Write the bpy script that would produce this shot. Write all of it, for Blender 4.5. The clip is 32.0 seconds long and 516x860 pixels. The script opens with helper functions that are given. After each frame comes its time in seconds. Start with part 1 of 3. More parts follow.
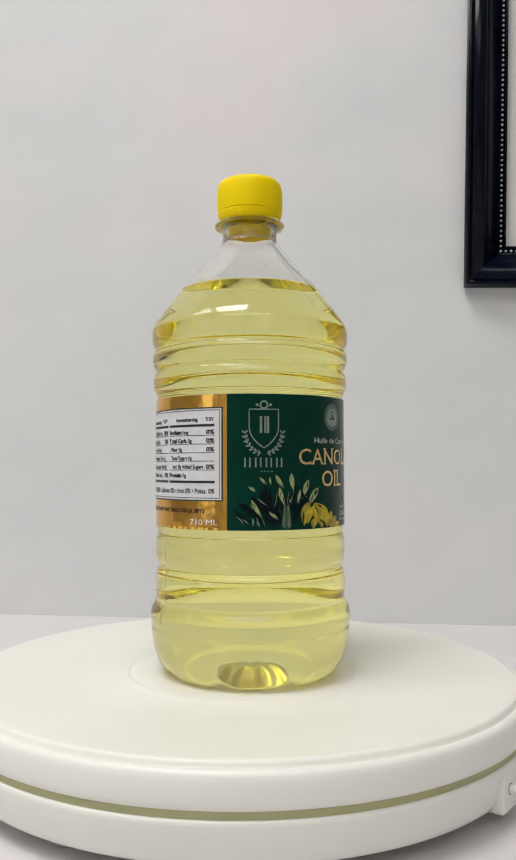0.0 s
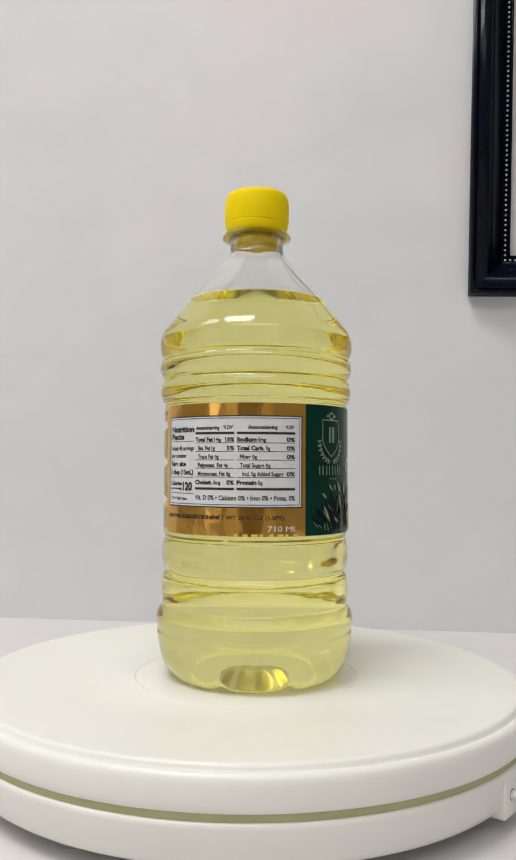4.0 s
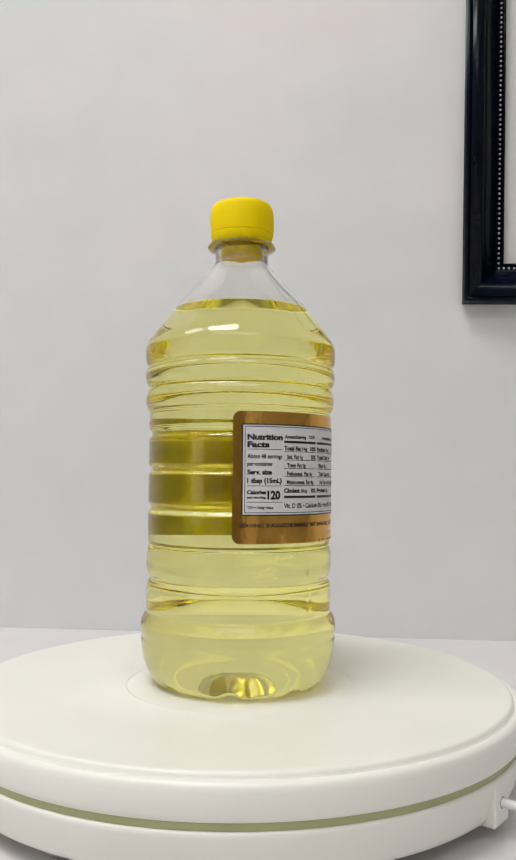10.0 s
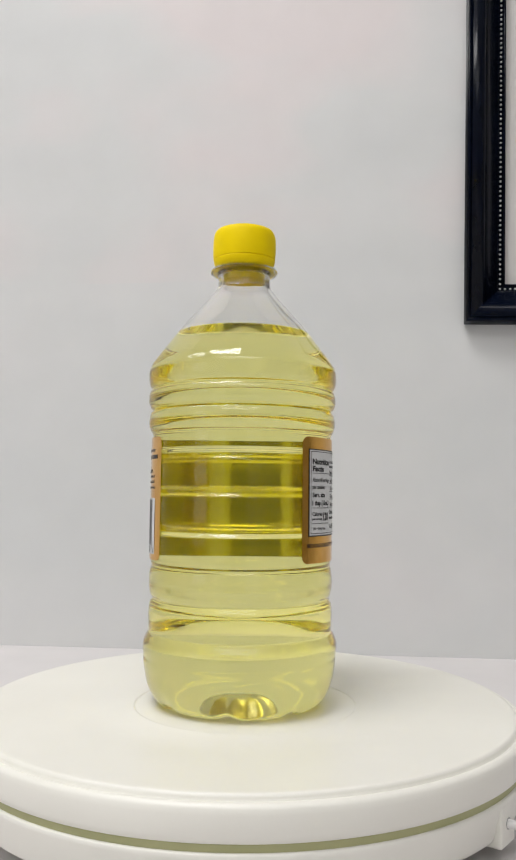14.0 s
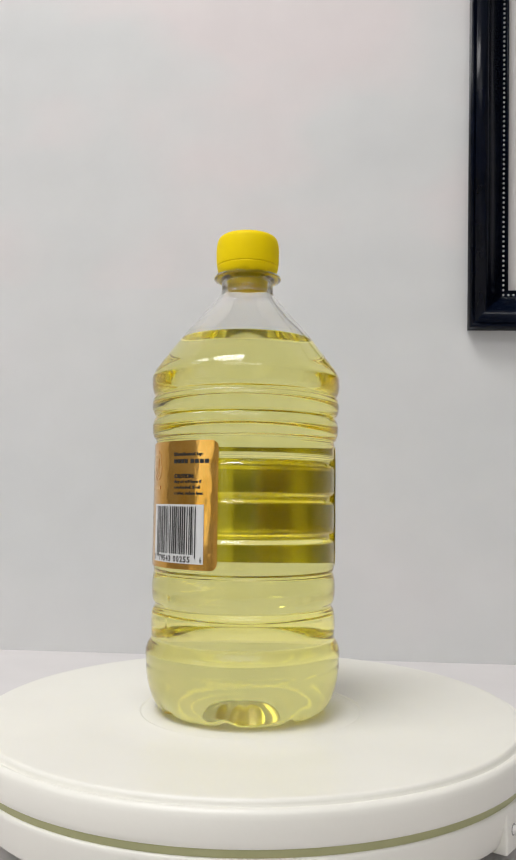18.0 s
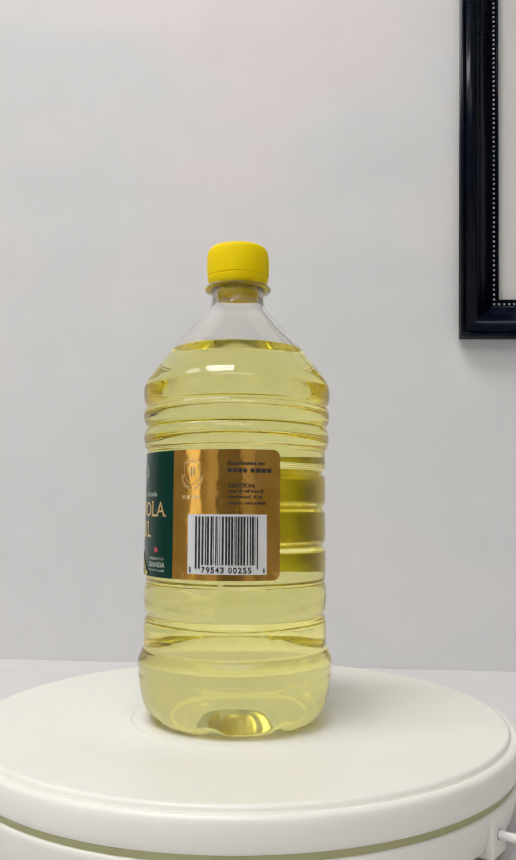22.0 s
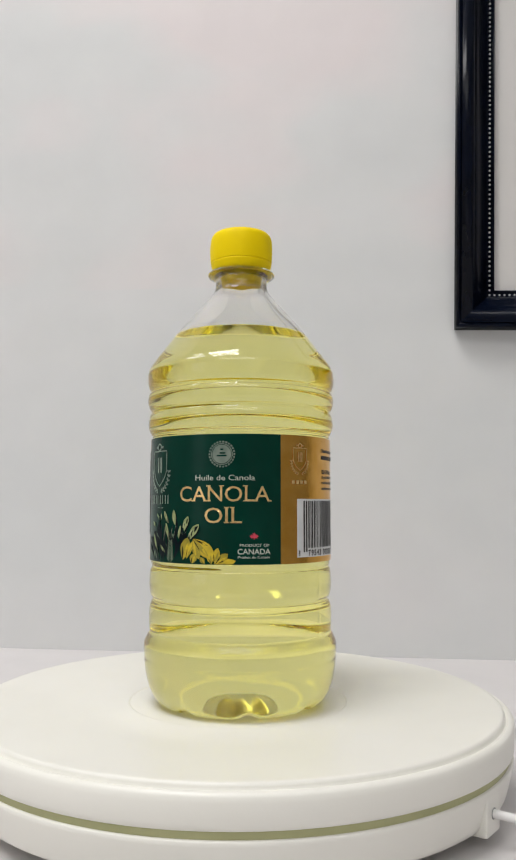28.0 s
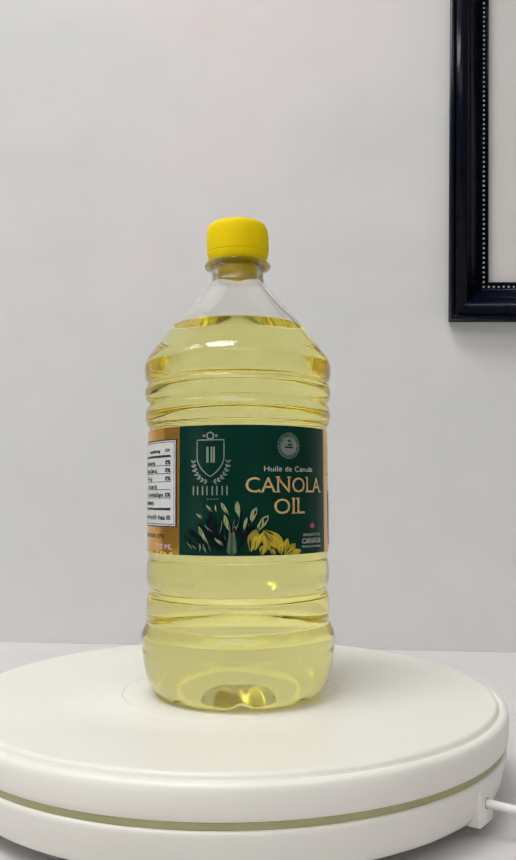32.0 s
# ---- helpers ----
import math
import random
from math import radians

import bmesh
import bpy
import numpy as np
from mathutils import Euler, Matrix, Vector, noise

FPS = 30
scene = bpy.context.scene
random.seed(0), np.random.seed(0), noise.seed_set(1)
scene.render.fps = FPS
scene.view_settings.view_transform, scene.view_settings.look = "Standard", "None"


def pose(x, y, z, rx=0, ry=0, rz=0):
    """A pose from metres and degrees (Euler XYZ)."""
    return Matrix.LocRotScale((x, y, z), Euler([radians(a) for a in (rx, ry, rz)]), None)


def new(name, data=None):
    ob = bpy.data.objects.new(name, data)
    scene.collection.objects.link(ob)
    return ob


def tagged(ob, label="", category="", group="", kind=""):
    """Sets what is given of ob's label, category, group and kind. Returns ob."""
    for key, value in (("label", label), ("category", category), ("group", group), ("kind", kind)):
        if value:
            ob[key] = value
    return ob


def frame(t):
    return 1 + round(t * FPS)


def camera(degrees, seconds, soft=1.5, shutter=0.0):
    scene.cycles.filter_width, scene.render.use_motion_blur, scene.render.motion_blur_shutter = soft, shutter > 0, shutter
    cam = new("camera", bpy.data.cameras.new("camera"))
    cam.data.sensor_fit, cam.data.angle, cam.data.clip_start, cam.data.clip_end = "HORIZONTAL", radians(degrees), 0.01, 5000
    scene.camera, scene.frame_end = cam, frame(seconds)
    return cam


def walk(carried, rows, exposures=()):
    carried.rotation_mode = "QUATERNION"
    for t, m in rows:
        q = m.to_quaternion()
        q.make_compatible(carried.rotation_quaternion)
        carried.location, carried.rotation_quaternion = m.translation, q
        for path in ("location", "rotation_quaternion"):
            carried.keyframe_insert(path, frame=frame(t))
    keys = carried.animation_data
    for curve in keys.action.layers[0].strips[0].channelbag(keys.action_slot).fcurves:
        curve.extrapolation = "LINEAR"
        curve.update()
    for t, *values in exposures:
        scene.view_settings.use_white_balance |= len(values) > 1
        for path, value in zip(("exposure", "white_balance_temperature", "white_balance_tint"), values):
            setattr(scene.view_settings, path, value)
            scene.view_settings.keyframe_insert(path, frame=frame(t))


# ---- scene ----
TABLE = 0.75                      # height of the table top
PLATE = TABLE + 0.035             # height of the turntable's top
BACK_Y, BACK_YAW = 0.2800, 0.1245  # the wall behind, and its turn
LENS = 35.73
SPIN = 0.1837                     # turn of the platter, radians a second

cam = camera(LENS, 32.0, soft=2.0)
# seconds, place over the table, pitch, yaw, roll
PATH = [
    (0.0, 0.0004, -0.3291, 0.1151, 2.58, -1.02, 0.14), (0.5, 0.0013, -0.3304, 0.1152, 2.56, -1.05, 0.22),
    (1.0, 0.0009, -0.3301, 0.1154, 2.56, -0.99, 0.21), (1.5, 0.0013, -0.3306, 0.1161, 2.65, -0.98, 0.26),
    (2.0, 0.0006, -0.3307, 0.1150, 2.74, -0.95, 0.31), (2.5, -0.0006, -0.3300, 0.1149, 2.74, -0.92, 0.38),
    (3.0, -0.0000, -0.3315, 0.1154, 2.87, -0.87, 0.42), (3.5, -0.0010, -0.3328, 0.1160, 2.89, -0.84, 0.51),
    (5.5, 0.0010, -0.3334, 0.1154, 3.26, -0.73, 0.51), (6.0, 0.0021, -0.3343, 0.1162, 3.39, -0.76, 0.48),
    (6.5, 0.0026, -0.3342, 0.1160, 3.54, -0.75, 0.47), (7.0, 0.0012, -0.3346, 0.1162, 3.62, -0.73, 0.47),
    (7.5, 0.0017, -0.3347, 0.1163, 3.56, -0.73, 0.51), (8.0, 0.0020, -0.3335, 0.1159, 3.55, -0.66, 0.42),
    (8.5, 0.0040, -0.3328, 0.1156, 3.54, -0.65, 0.39), (9.0, 0.0037, -0.3330, 0.1156, 3.51, -0.62, 0.32),
    (9.5, 0.0027, -0.3323, 0.1150, 3.51, -0.68, 0.38), (10.0, 0.0031, -0.3336, 0.1155, 3.57, -0.76, 0.34),
    (10.5, 0.0024, -0.3362, 0.1172, 3.81, -0.76, 0.30), (11.0, 0.0008, -0.3375, 0.1186, 3.89, -0.77, 0.38),
    (11.5, -0.0001, -0.3371, 0.1178, 4.01, -0.72, 0.44), (12.0, 0.0006, -0.3373, 0.1181, 4.12, -0.61, 0.30),
    (12.5, 0.0015, -0.3368, 0.1194, 4.09, -0.69, 0.44), (13.0, 0.0008, -0.3376, 0.1200, 4.18, -0.72, 0.43),
    (13.5, 0.0014, -0.3382, 0.1190, 4.44, -0.71, 0.30), (14.0, 0.0004, -0.3387, 0.1185, 4.60, -0.72, 0.34),
    (14.5, 0.0009, -0.3393, 0.1186, 4.69, -0.75, 0.44), (16.5, -0.0003, -0.3407, 0.1203, 4.71, -0.77, 0.43),
    (17.0, 0.0002, -0.3399, 0.1179, 4.70, -0.75, 0.49), (17.5, -0.0020, -0.3413, 0.1198, 4.73, -0.65, 0.49),
    (18.0, -0.0011, -0.3406, 0.1193, 4.90, -0.57, 0.40), (18.5, -0.0003, -0.3411, 0.1206, 4.86, -0.58, 0.38),
    (19.0, 0.0010, -0.3412, 0.1198, 4.97, -0.62, 0.33), (19.5, 0.0008, -0.3416, 0.1199, 5.10, -0.61, 0.22),
    (20.0, 0.0038, -0.3455, 0.1202, 5.38, -0.52, -0.09), (20.5, 0.0023, -0.3440, 0.1208, 5.26, -0.78, 0.24),
    (21.0, 0.0008, -0.3436, 0.1196, 5.34, -0.76, 0.22), (21.5, 0.0013, -0.3451, 0.1198, 5.38, -0.70, 0.19),
    (22.0, 0.0026, -0.3448, 0.1200, 5.44, -0.68, 0.16), (22.5, 0.0016, -0.3458, 0.1198, 5.45, -0.70, 0.19),
    (23.0, 0.0009, -0.3465, 0.1192, 5.55, -0.66, 0.12), (23.5, -0.0007, -0.3468, 0.1200, 5.51, -0.69, 0.19),
    (24.0, -0.0008, -0.3476, 0.1186, 5.51, -0.63, 0.22), (24.5, 0.0001, -0.3454, 0.1161, 5.40, -0.61, 0.26),
    (25.0, -0.0002, -0.3453, 0.1169, 5.20, -0.66, 0.30), (25.5, -0.0000, -0.3446, 0.1164, 5.11, -0.73, 0.33),
    (27.5, 0.0001, -0.3465, 0.1163, 5.06, -1.00, 0.33), (28.0, 0.0015, -0.3464, 0.1159, 5.09, -1.06, 0.23),
    (28.5, 0.0013, -0.3466, 0.1163, 5.10, -1.15, 0.22), (29.0, 0.0015, -0.3467, 0.1166, 5.04, -1.17, 0.26),
    (29.5, 0.0008, -0.3471, 0.1161, 5.01, -1.23, 0.29), (30.0, -0.0002, -0.3474, 0.1148, 4.97, -1.30, 0.25),
    (30.5, 0.0003, -0.3472, 0.1153, 4.90, -1.26, 0.19), (31.0, 0.0025, -0.3468, 0.1144, 4.82, -1.27, 0.15),
    (31.5, 0.0034, -0.3461, 0.1143, 4.71, -1.29, 0.11), (32.0, 0.0027, -0.3446, 0.1143, 4.73, -1.38, 0.07),
]
walk(cam, [(t, Matrix.Translation((x, y, z + TABLE)) @ Euler((0, 0, radians(yaw))).to_matrix().to_4x4()
            @ pose(0, 0, 0, 90 + pitch) @ pose(0, 0, 0, 0, 0, roll)) for t, x, y, z, pitch, yaw, roll in PATH],
     exposures=[(0.0, 0.0), (32.0, 0.0)])

# ---- light ----
# light bounces many times inside the bottle
scene.cycles.max_bounces, scene.cycles.glossy_bounces, scene.cycles.transmission_bounces, scene.cycles.transparent_max_bounces = 32, 24, 32, 48

world = bpy.data.worlds.new("world")
scene.world = world
world.use_nodes = True
world.node_tree.nodes["Background"].inputs[0].default_value = (0.75, 0.85, 1.0, 1)
world.node_tree.nodes["Background"].inputs[1].default_value = 0.3

ROOM = Matrix.Translation((0, BACK_Y, 0)) @ pose(0, 0, 0, 0, 0, -math.degrees(BACK_YAW))  # y = 0 is the wall behind
CEIL = 2.5
PANEL_W = 14.6


def area(name, m, sx, sy, watts, colour):
    d = bpy.data.lights.new(name, "AREA")
    d.shape, d.size, d.size_y, d.energy, d.color = "RECTANGLE", sx, sy, watts, colour
    ob = new(name, d)
    ob.matrix_world = m
    return ob


# the ceiling panels: place, share of the power, width and depth
PANELS = ((-0.32, -0.82, 1.14, 0.78, 0.60), (0.15, -2.10, 1.20, 1.8, 1.2), (-1.16, -0.66, 0.40, 0.70, 0.50))
for px, py, share, wide, deep in PANELS:
    area("panel_light", ROOM @ Matrix.Translation((px, py, CEIL - 0.035)), wide - 0.06, deep - 0.06, PANEL_W * share, (1.0, 0.99, 0.975))
# daylight through the window in the side wall: its reach along the wall and its heights
WIN_Y0, WIN_Y1, WIN_Z0, WIN_Z1 = -2.60, -1.50, 0.70, 1.90
area("window_daylight", ROOM @ Matrix.Translation((-1.63, (WIN_Y0 + WIN_Y1) / 2, (WIN_Z0 + WIN_Z1) / 2)) @ pose(0, 0, 0, 0, -90, 0),
     WIN_Z1 - WIN_Z0, WIN_Y1 - WIN_Y0, 4.4, (0.95, 0.98, 1.0))


# ---- materials ----
def nodes_of(name):
    m = bpy.data.materials.new(name)
    m.use_nodes = True
    return m, m.node_tree.nodes, m.node_tree.links, m.node_tree.nodes["Principled BSDF"]


def noise_node(ns, ls, scale, detail=4.0, coords="Object", stretch=None, shift=(0.0, 0.0, 0.0)):
    tc = ns.new("ShaderNodeTexCoord")
    n = ns.new("ShaderNodeTexNoise")
    n.inputs["Scale"].default_value, n.inputs["Detail"].default_value = scale, detail
    if stretch:
        mp = ns.new("ShaderNodeMapping")
        mp.inputs["Scale"].default_value = stretch
        mp.inputs["Location"].default_value = shift
        ls.new(tc.outputs[coords], mp.inputs[0])
        ls.new(mp.outputs[0], n.inputs["Vector"])
    else:
        ls.new(tc.outputs[coords], n.inputs["Vector"])
    return n


def ramp(ns, ls, source, stops):
    r = ns.new("ShaderNodeValToRGB")
    while len(r.color_ramp.elements) < len(stops):
        r.color_ramp.elements.new(0.5)
    for e, (at, c) in zip(r.color_ramp.elements, stops):
        e.position, e.color = at, (*c, 1)
    ls.new(source, r.inputs[0])
    return r


def surface(name, a, b, rough=0.5, scale=30.0, metal=0.0, bump=0.0, bump_scale=200.0, bump_size=0.001, rough_var=0.0, coat=0.0, spec=0.5, bump_stretch=None):
    """Two shades mixed by a broad and a fine noise, with fine relief."""
    m, ns, ls, p = nodes_of(name)
    n = noise_node(ns, ls, scale, 6.0)
    r = ramp(ns, ls, n.outputs["Fac"], [(0.3, a), (0.7, b)])
    ls.new(r.outputs[0], p.inputs["Base Color"])
    p.inputs["Roughness"].default_value, p.inputs["Metallic"].default_value = rough, metal
    p.inputs["Coat Weight"].default_value = coat
    p.inputs["Specular IOR Level"].default_value = spec
    if rough_var:
        n3 = noise_node(ns, ls, scale * 3, 5.0)
        mr = ns.new("ShaderNodeMapRange")
        mr.inputs[3].default_value, mr.inputs[4].default_value = rough - rough_var, rough + rough_var
        ls.new(n3.outputs["Fac"], mr.inputs[0])
        ls.new(mr.outputs[0], p.inputs["Roughness"])
    if bump:
        n2 = noise_node(ns, ls, bump_scale, 4.0, stretch=bump_stretch)
        bp = ns.new("ShaderNodeBump")
        bp.inputs["Strength"].default_value, bp.inputs["Distance"].default_value = bump, bump_size
        ls.new(n2.outputs["Fac"], bp.inputs["Height"])
        ls.new(bp.outputs[0], p.inputs["Normal"])
    return m


def wall_material(name, blush):
    """White painted wall or paper: pale blotches, soft creases; blush: the warmest of its shades."""
    m, ns, ls, p = nodes_of(name)
    n = noise_node(ns, ls, 3.2, 3.0, stretch=(1.0, 1.0, 1.5), shift=(-0.13, 0.0, -0.12))
    # the blush lies high on the wall
    place, split, rise, both = ns.new("ShaderNodeTexCoord"), ns.new("ShaderNodeSeparateXYZ"), ns.new("ShaderNodeMapRange"), ns.new("ShaderNodeMath")
    ls.new(place.outputs["Object"], split.inputs[0])
    ls.new(split.outputs["Z"], rise.inputs[0])
    rise.inputs[1].default_value, rise.inputs[2].default_value = PLATE + 0.22, PLATE + 0.48
    rise.inputs[3].default_value, rise.inputs[4].default_value = -0.07, 0.06
    both.operation = "ADD"
    ls.new(n.outputs["Fac"], both.inputs[0])
    ls.new(rise.outputs[0], both.inputs[1])
    r = ramp(ns, ls, both.outputs[0], [(0.38, (0.685, 0.695, 0.695)), (0.50, (0.715, 0.717, 0.715)), (0.60, blush)])
    fine = noise_node(ns, ls, 26.0, 3.0)
    r2 = ramp(ns, ls, fine.outputs["Fac"], [(0.3, (0.965, 0.965, 0.965)), (0.7, (1.0, 1.0, 1.0))])
    mx = ns.new("ShaderNodeMixRGB")
    mx.blend_type = "MULTIPLY"
    mx.inputs[0].default_value = 1.0
    ls.new(r.outputs[0], mx.inputs[1])
    ls.new(r2.outputs[0], mx.inputs[2])
    ls.new(mx.outputs[0], p.inputs["Base Color"])
    p.inputs["Roughness"].default_value = 0.55
    n2 = noise_node(ns, ls, 9.0, 2.0, stretch=(0.45, 1.0, 1.6))
    bp = ns.new("ShaderNodeBump")
    bp.inputs["Strength"].default_value, bp.inputs["Distance"].default_value = 0.35, 0.004
    ls.new(n2.outputs["Fac"], bp.inputs["Height"])
    ls.new(bp.outputs[0], p.inputs["Normal"])
    return m


def clear_material(name, colour, ior, rough=0.0, unbent=0.0):
    m = bpy.data.materials.new(name)
    m.use_nodes = True
    ns, ls = m.node_tree.nodes, m.node_tree.links
    ns.remove(ns["Principled BSDF"])
    g = ns.new("ShaderNodeBsdfGlass")
    g.inputs["Color"].default_value = (*colour, 1)
    g.inputs["Roughness"].default_value, g.inputs["IOR"].default_value = rough, ior
    ls.new(g.outputs[0], ns["Material Output"].inputs[0])
    if unbent:   # so thin that part of the light passes straight on
        mx, tr = ns.new("ShaderNodeMixShader"), ns.new("ShaderNodeBsdfTransparent")
        mx.inputs[0].default_value = unbent
        ls.new(g.outputs[0], mx.inputs[1])
        ls.new(tr.outputs[0], mx.inputs[2])
        ls.new(mx.outputs[0], ns["Material Output"].inputs[0])
    return m


def tint_material(name, colour):
    """The edge of a clear coloured liquid in a bottle of the same index: it colours what passes and bends nothing."""
    m = bpy.data.materials.new(name)
    m.use_nodes = True
    ns, ls = m.node_tree.nodes, m.node_tree.links
    ns.remove(ns["Principled BSDF"])
    g = ns.new("ShaderNodeBsdfTransparent")
    g.inputs["Color"].default_value = (*colour, 1)
    ls.new(g.outputs[0], ns["Material Output"].inputs[0])
    return m


def oil_top_material(name, clear, gleam):
    """The oil's top: clear, its bright inner reflection put in as translucent yellow."""
    m = clear_material(name, clear, 1.47, 0.25)
    ns, ls = m.node_tree.nodes, m.node_tree.links
    mx, tr = ns.new("ShaderNodeMixShader"), ns.new("ShaderNodeBsdfTranslucent")
    tr.inputs["Color"].default_value = (*gleam, 1)
    mx.inputs[0].default_value = 0.8
    ls.new(ns["Glass BSDF"].outputs[0], mx.inputs[1])
    ls.new(tr.outputs[0], mx.inputs[2])
    ls.new(mx.outputs[0], ns["Material Output"].inputs[0])
    return m


WALL = wall_material("wall_paint", (0.775, 0.712, 0.712))
PAPER = wall_material("white_paper", (0.735, 0.722, 0.725))
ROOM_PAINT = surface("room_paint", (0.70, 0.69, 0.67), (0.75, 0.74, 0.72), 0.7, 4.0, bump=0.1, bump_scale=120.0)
# grey for the unseen side walls, darkened to lower fill and reflections
DIM_SIDES = surface("dim_side_walls", (0.34, 0.337, 0.332), (0.40, 0.396, 0.39), 0.7, 4.0, bump=0.1, bump_scale=120.0)
# for an added unseen stretch that gives the foil its dark reflection
DARK_REFLECTED = surface("dark_reflected", (0.19, 0.185, 0.18), (0.23, 0.225, 0.22), 0.5, 6.0)
CEILING = surface("ceiling_paint", (0.76, 0.76, 0.75), (0.80, 0.80, 0.79), 0.8, 5.0, bump=0.1)
FLOOR = surface("floor_carpet", (0.32, 0.315, 0.31), (0.40, 0.395, 0.39), 0.9, 60.0, bump=0.4, bump_scale=400.0)
TABLETOP = surface("white_laminate", (0.70, 0.675, 0.675), (0.75, 0.72, 0.72), 0.42, 14.0, bump=0.05, bump_scale=600.0, bump_size=0.0004, rough_var=0.06)
LEG_METAL = surface("grey_metal", (0.40, 0.40, 0.41), (0.48, 0.48, 0.49), 0.4, 20.0, metal=0.8)
PLASTIC = surface("white_plastic", (0.82, 0.806, 0.745), (0.85, 0.836, 0.775), 0.38, 22.0, bump=0.06, bump_scale=900.0, bump_size=0.0003, rough_var=0.05)
OLIVE = surface("olive_plastic", (0.40, 0.40, 0.20), (0.46, 0.455, 0.24), 0.45, 40.0)
RUBBER = surface("grey_rubber", (0.45, 0.44, 0.43), (0.52, 0.51, 0.50), 0.6, 80.0)
CABLE = surface("white_cable", (0.78, 0.77, 0.76), (0.82, 0.81, 0.80), 0.4, 60.0)
HOLE_SHADE = surface("hole_shade", (0.30, 0.30, 0.29), (0.36, 0.36, 0.35), 0.6, 60.0)
PET = clear_material("clear_plastic", (0.995, 0.995, 0.99), 1.47)
# darkened copy of the clear plastic, imitating refraction in the base dome
DIM_PET = clear_material("dimmed_base_plastic", (0.62, 0.61, 0.56), 1.47, 0.24)
THIN_PET = clear_material("thin_neck_plastic", (0.97, 0.97, 0.96), 1.47, unbent=0.12)
OIL = tint_material("yellow_oil", (0.995, 0.974, 0.610))
OIL_TOP = oil_top_material("oil_surface", (1.0, 0.95, 0.13), (1.0, 0.80, 0.015))
CAP = surface("yellow_plastic", (0.88, 0.645, 0.0), (0.95, 0.71, 0.001), 0.55, 60.0, bump=0.10, bump_scale=700.0, bump_size=0.0003, spec=0.12)
LACQUER = surface("blue_black_lacquer", (0.001, 0.002, 0.006), (0.002, 0.004, 0.012), 0.22, 40.0, rough_var=0.03, spec=0.15)
BEAD = surface("silver_bead", (0.62, 0.60, 0.56), (0.72, 0.70, 0.66), 0.35, 300.0, metal=0.5)
MAT_BOARD = surface("grey_white_paper", (0.62, 0.60, 0.58), (0.66, 0.635, 0.615), 0.7, 12.0)
GOLD = surface("gold_foil", (0.72, 0.365, 0.055), (0.84, 0.465, 0.11), 0.15, 120.0, metal=1.0, bump=0.5, bump_scale=45.0, bump_size=0.0022, bump_stretch=(1.0, 1.0, 0.55), rough_var=0.05)
BACKING = surface("foil_back", (0.72, 0.68, 0.13), (0.84, 0.80, 0.20), 0.17, 60.0, metal=1.0, bump=0.3, bump_scale=60.0, bump_size=0.0012, bump_stretch=(1.0, 1.0, 0.6))
GREEN = surface("green_print", (0.0004, 0.026, 0.0165), (0.0008, 0.035, 0.0225), 0.24, 60.0, bump=0.10, bump_scale=90.0, bump_size=0.0010, spec=0.14)
WHITE_INK = surface("white_ink", (0.62, 0.625, 0.63), (0.68, 0.685, 0.69), 0.40, 200.0)
SILVER_INK = surface("silver_ink", (0.17, 0.23, 0.19), (0.30, 0.35, 0.29), 0.32, 250.0, metal=0.5)
PALE_INK = surface("pale_ink", (0.46, 0.51, 0.44), (0.54, 0.58, 0.50), 0.45, 200.0)
BLACK_INK = surface("black_ink", (0.010, 0.010, 0.010), (0.018, 0.016, 0.016), 0.45, 200.0)
BROWN_INK = surface("brown_ink", (0.02, 0.010, 0.005), (0.03, 0.014, 0.006), 0.45, 200.0)
GOLD_INK = surface("gold_ink", (0.90, 0.66, 0.30), (0.66, 0.42, 0.16), 0.28, 500.0, metal=0.7)
YELLOW_INK = surface("yellow_ink", (0.72, 0.46, 0.05), (0.80, 0.55, 0.08), 0.4, 200.0)
RED_INK = surface("red_ink", (0.45, 0.03, 0.06), (0.55, 0.05, 0.09), 0.4, 200.0)
BUD_INK = surface("bud_green_ink", (0.19, 0.24, 0.09), (0.34, 0.38, 0.18), 0.40, 420.0, spec=0.2)
PALE_BUD = surface("bud_pale_ink", (0.36, 0.41, 0.22), (0.46, 0.50, 0.30), 0.35, 400.0)
LEAF_INK = surface("leaf_dark_ink", (0.0006, 0.003, 0.005), (0.002, 0.008, 0.011), 0.5, 500.0, spec=0.08)
VEIN_INK = surface("leaf_pale_ink", (0.06, 0.11, 0.07), (0.22, 0.28, 0.18), 0.45, 500.0, spec=0.2)
PETAL_INK = surface("petal_yellow_ink", (0.42, 0.30, 0.008), (0.62, 0.46, 0.015), 0.35, 400.0)
PETAL_DARK = surface("petal_shade_ink", (0.22, 0.19, 0.01), (0.38, 0.30, 0.015), 0.35, 400.0)


# ---- building helpers ----
def link(name, bm, material, smooth=True):
    me = bpy.data.meshes.new(name)
    bm.to_mesh(me)
    bm.free()
    for p in me.polygons:
        p.use_smooth = smooth
    if material:
        me.materials.append(material)
    return new(name, me)


def part(name, bm, material, parent, label="", smooth=True):
    ob = link(name, bm, material, smooth)
    ob.parent = parent
    if label:
        ob["label"] = label
    return ob


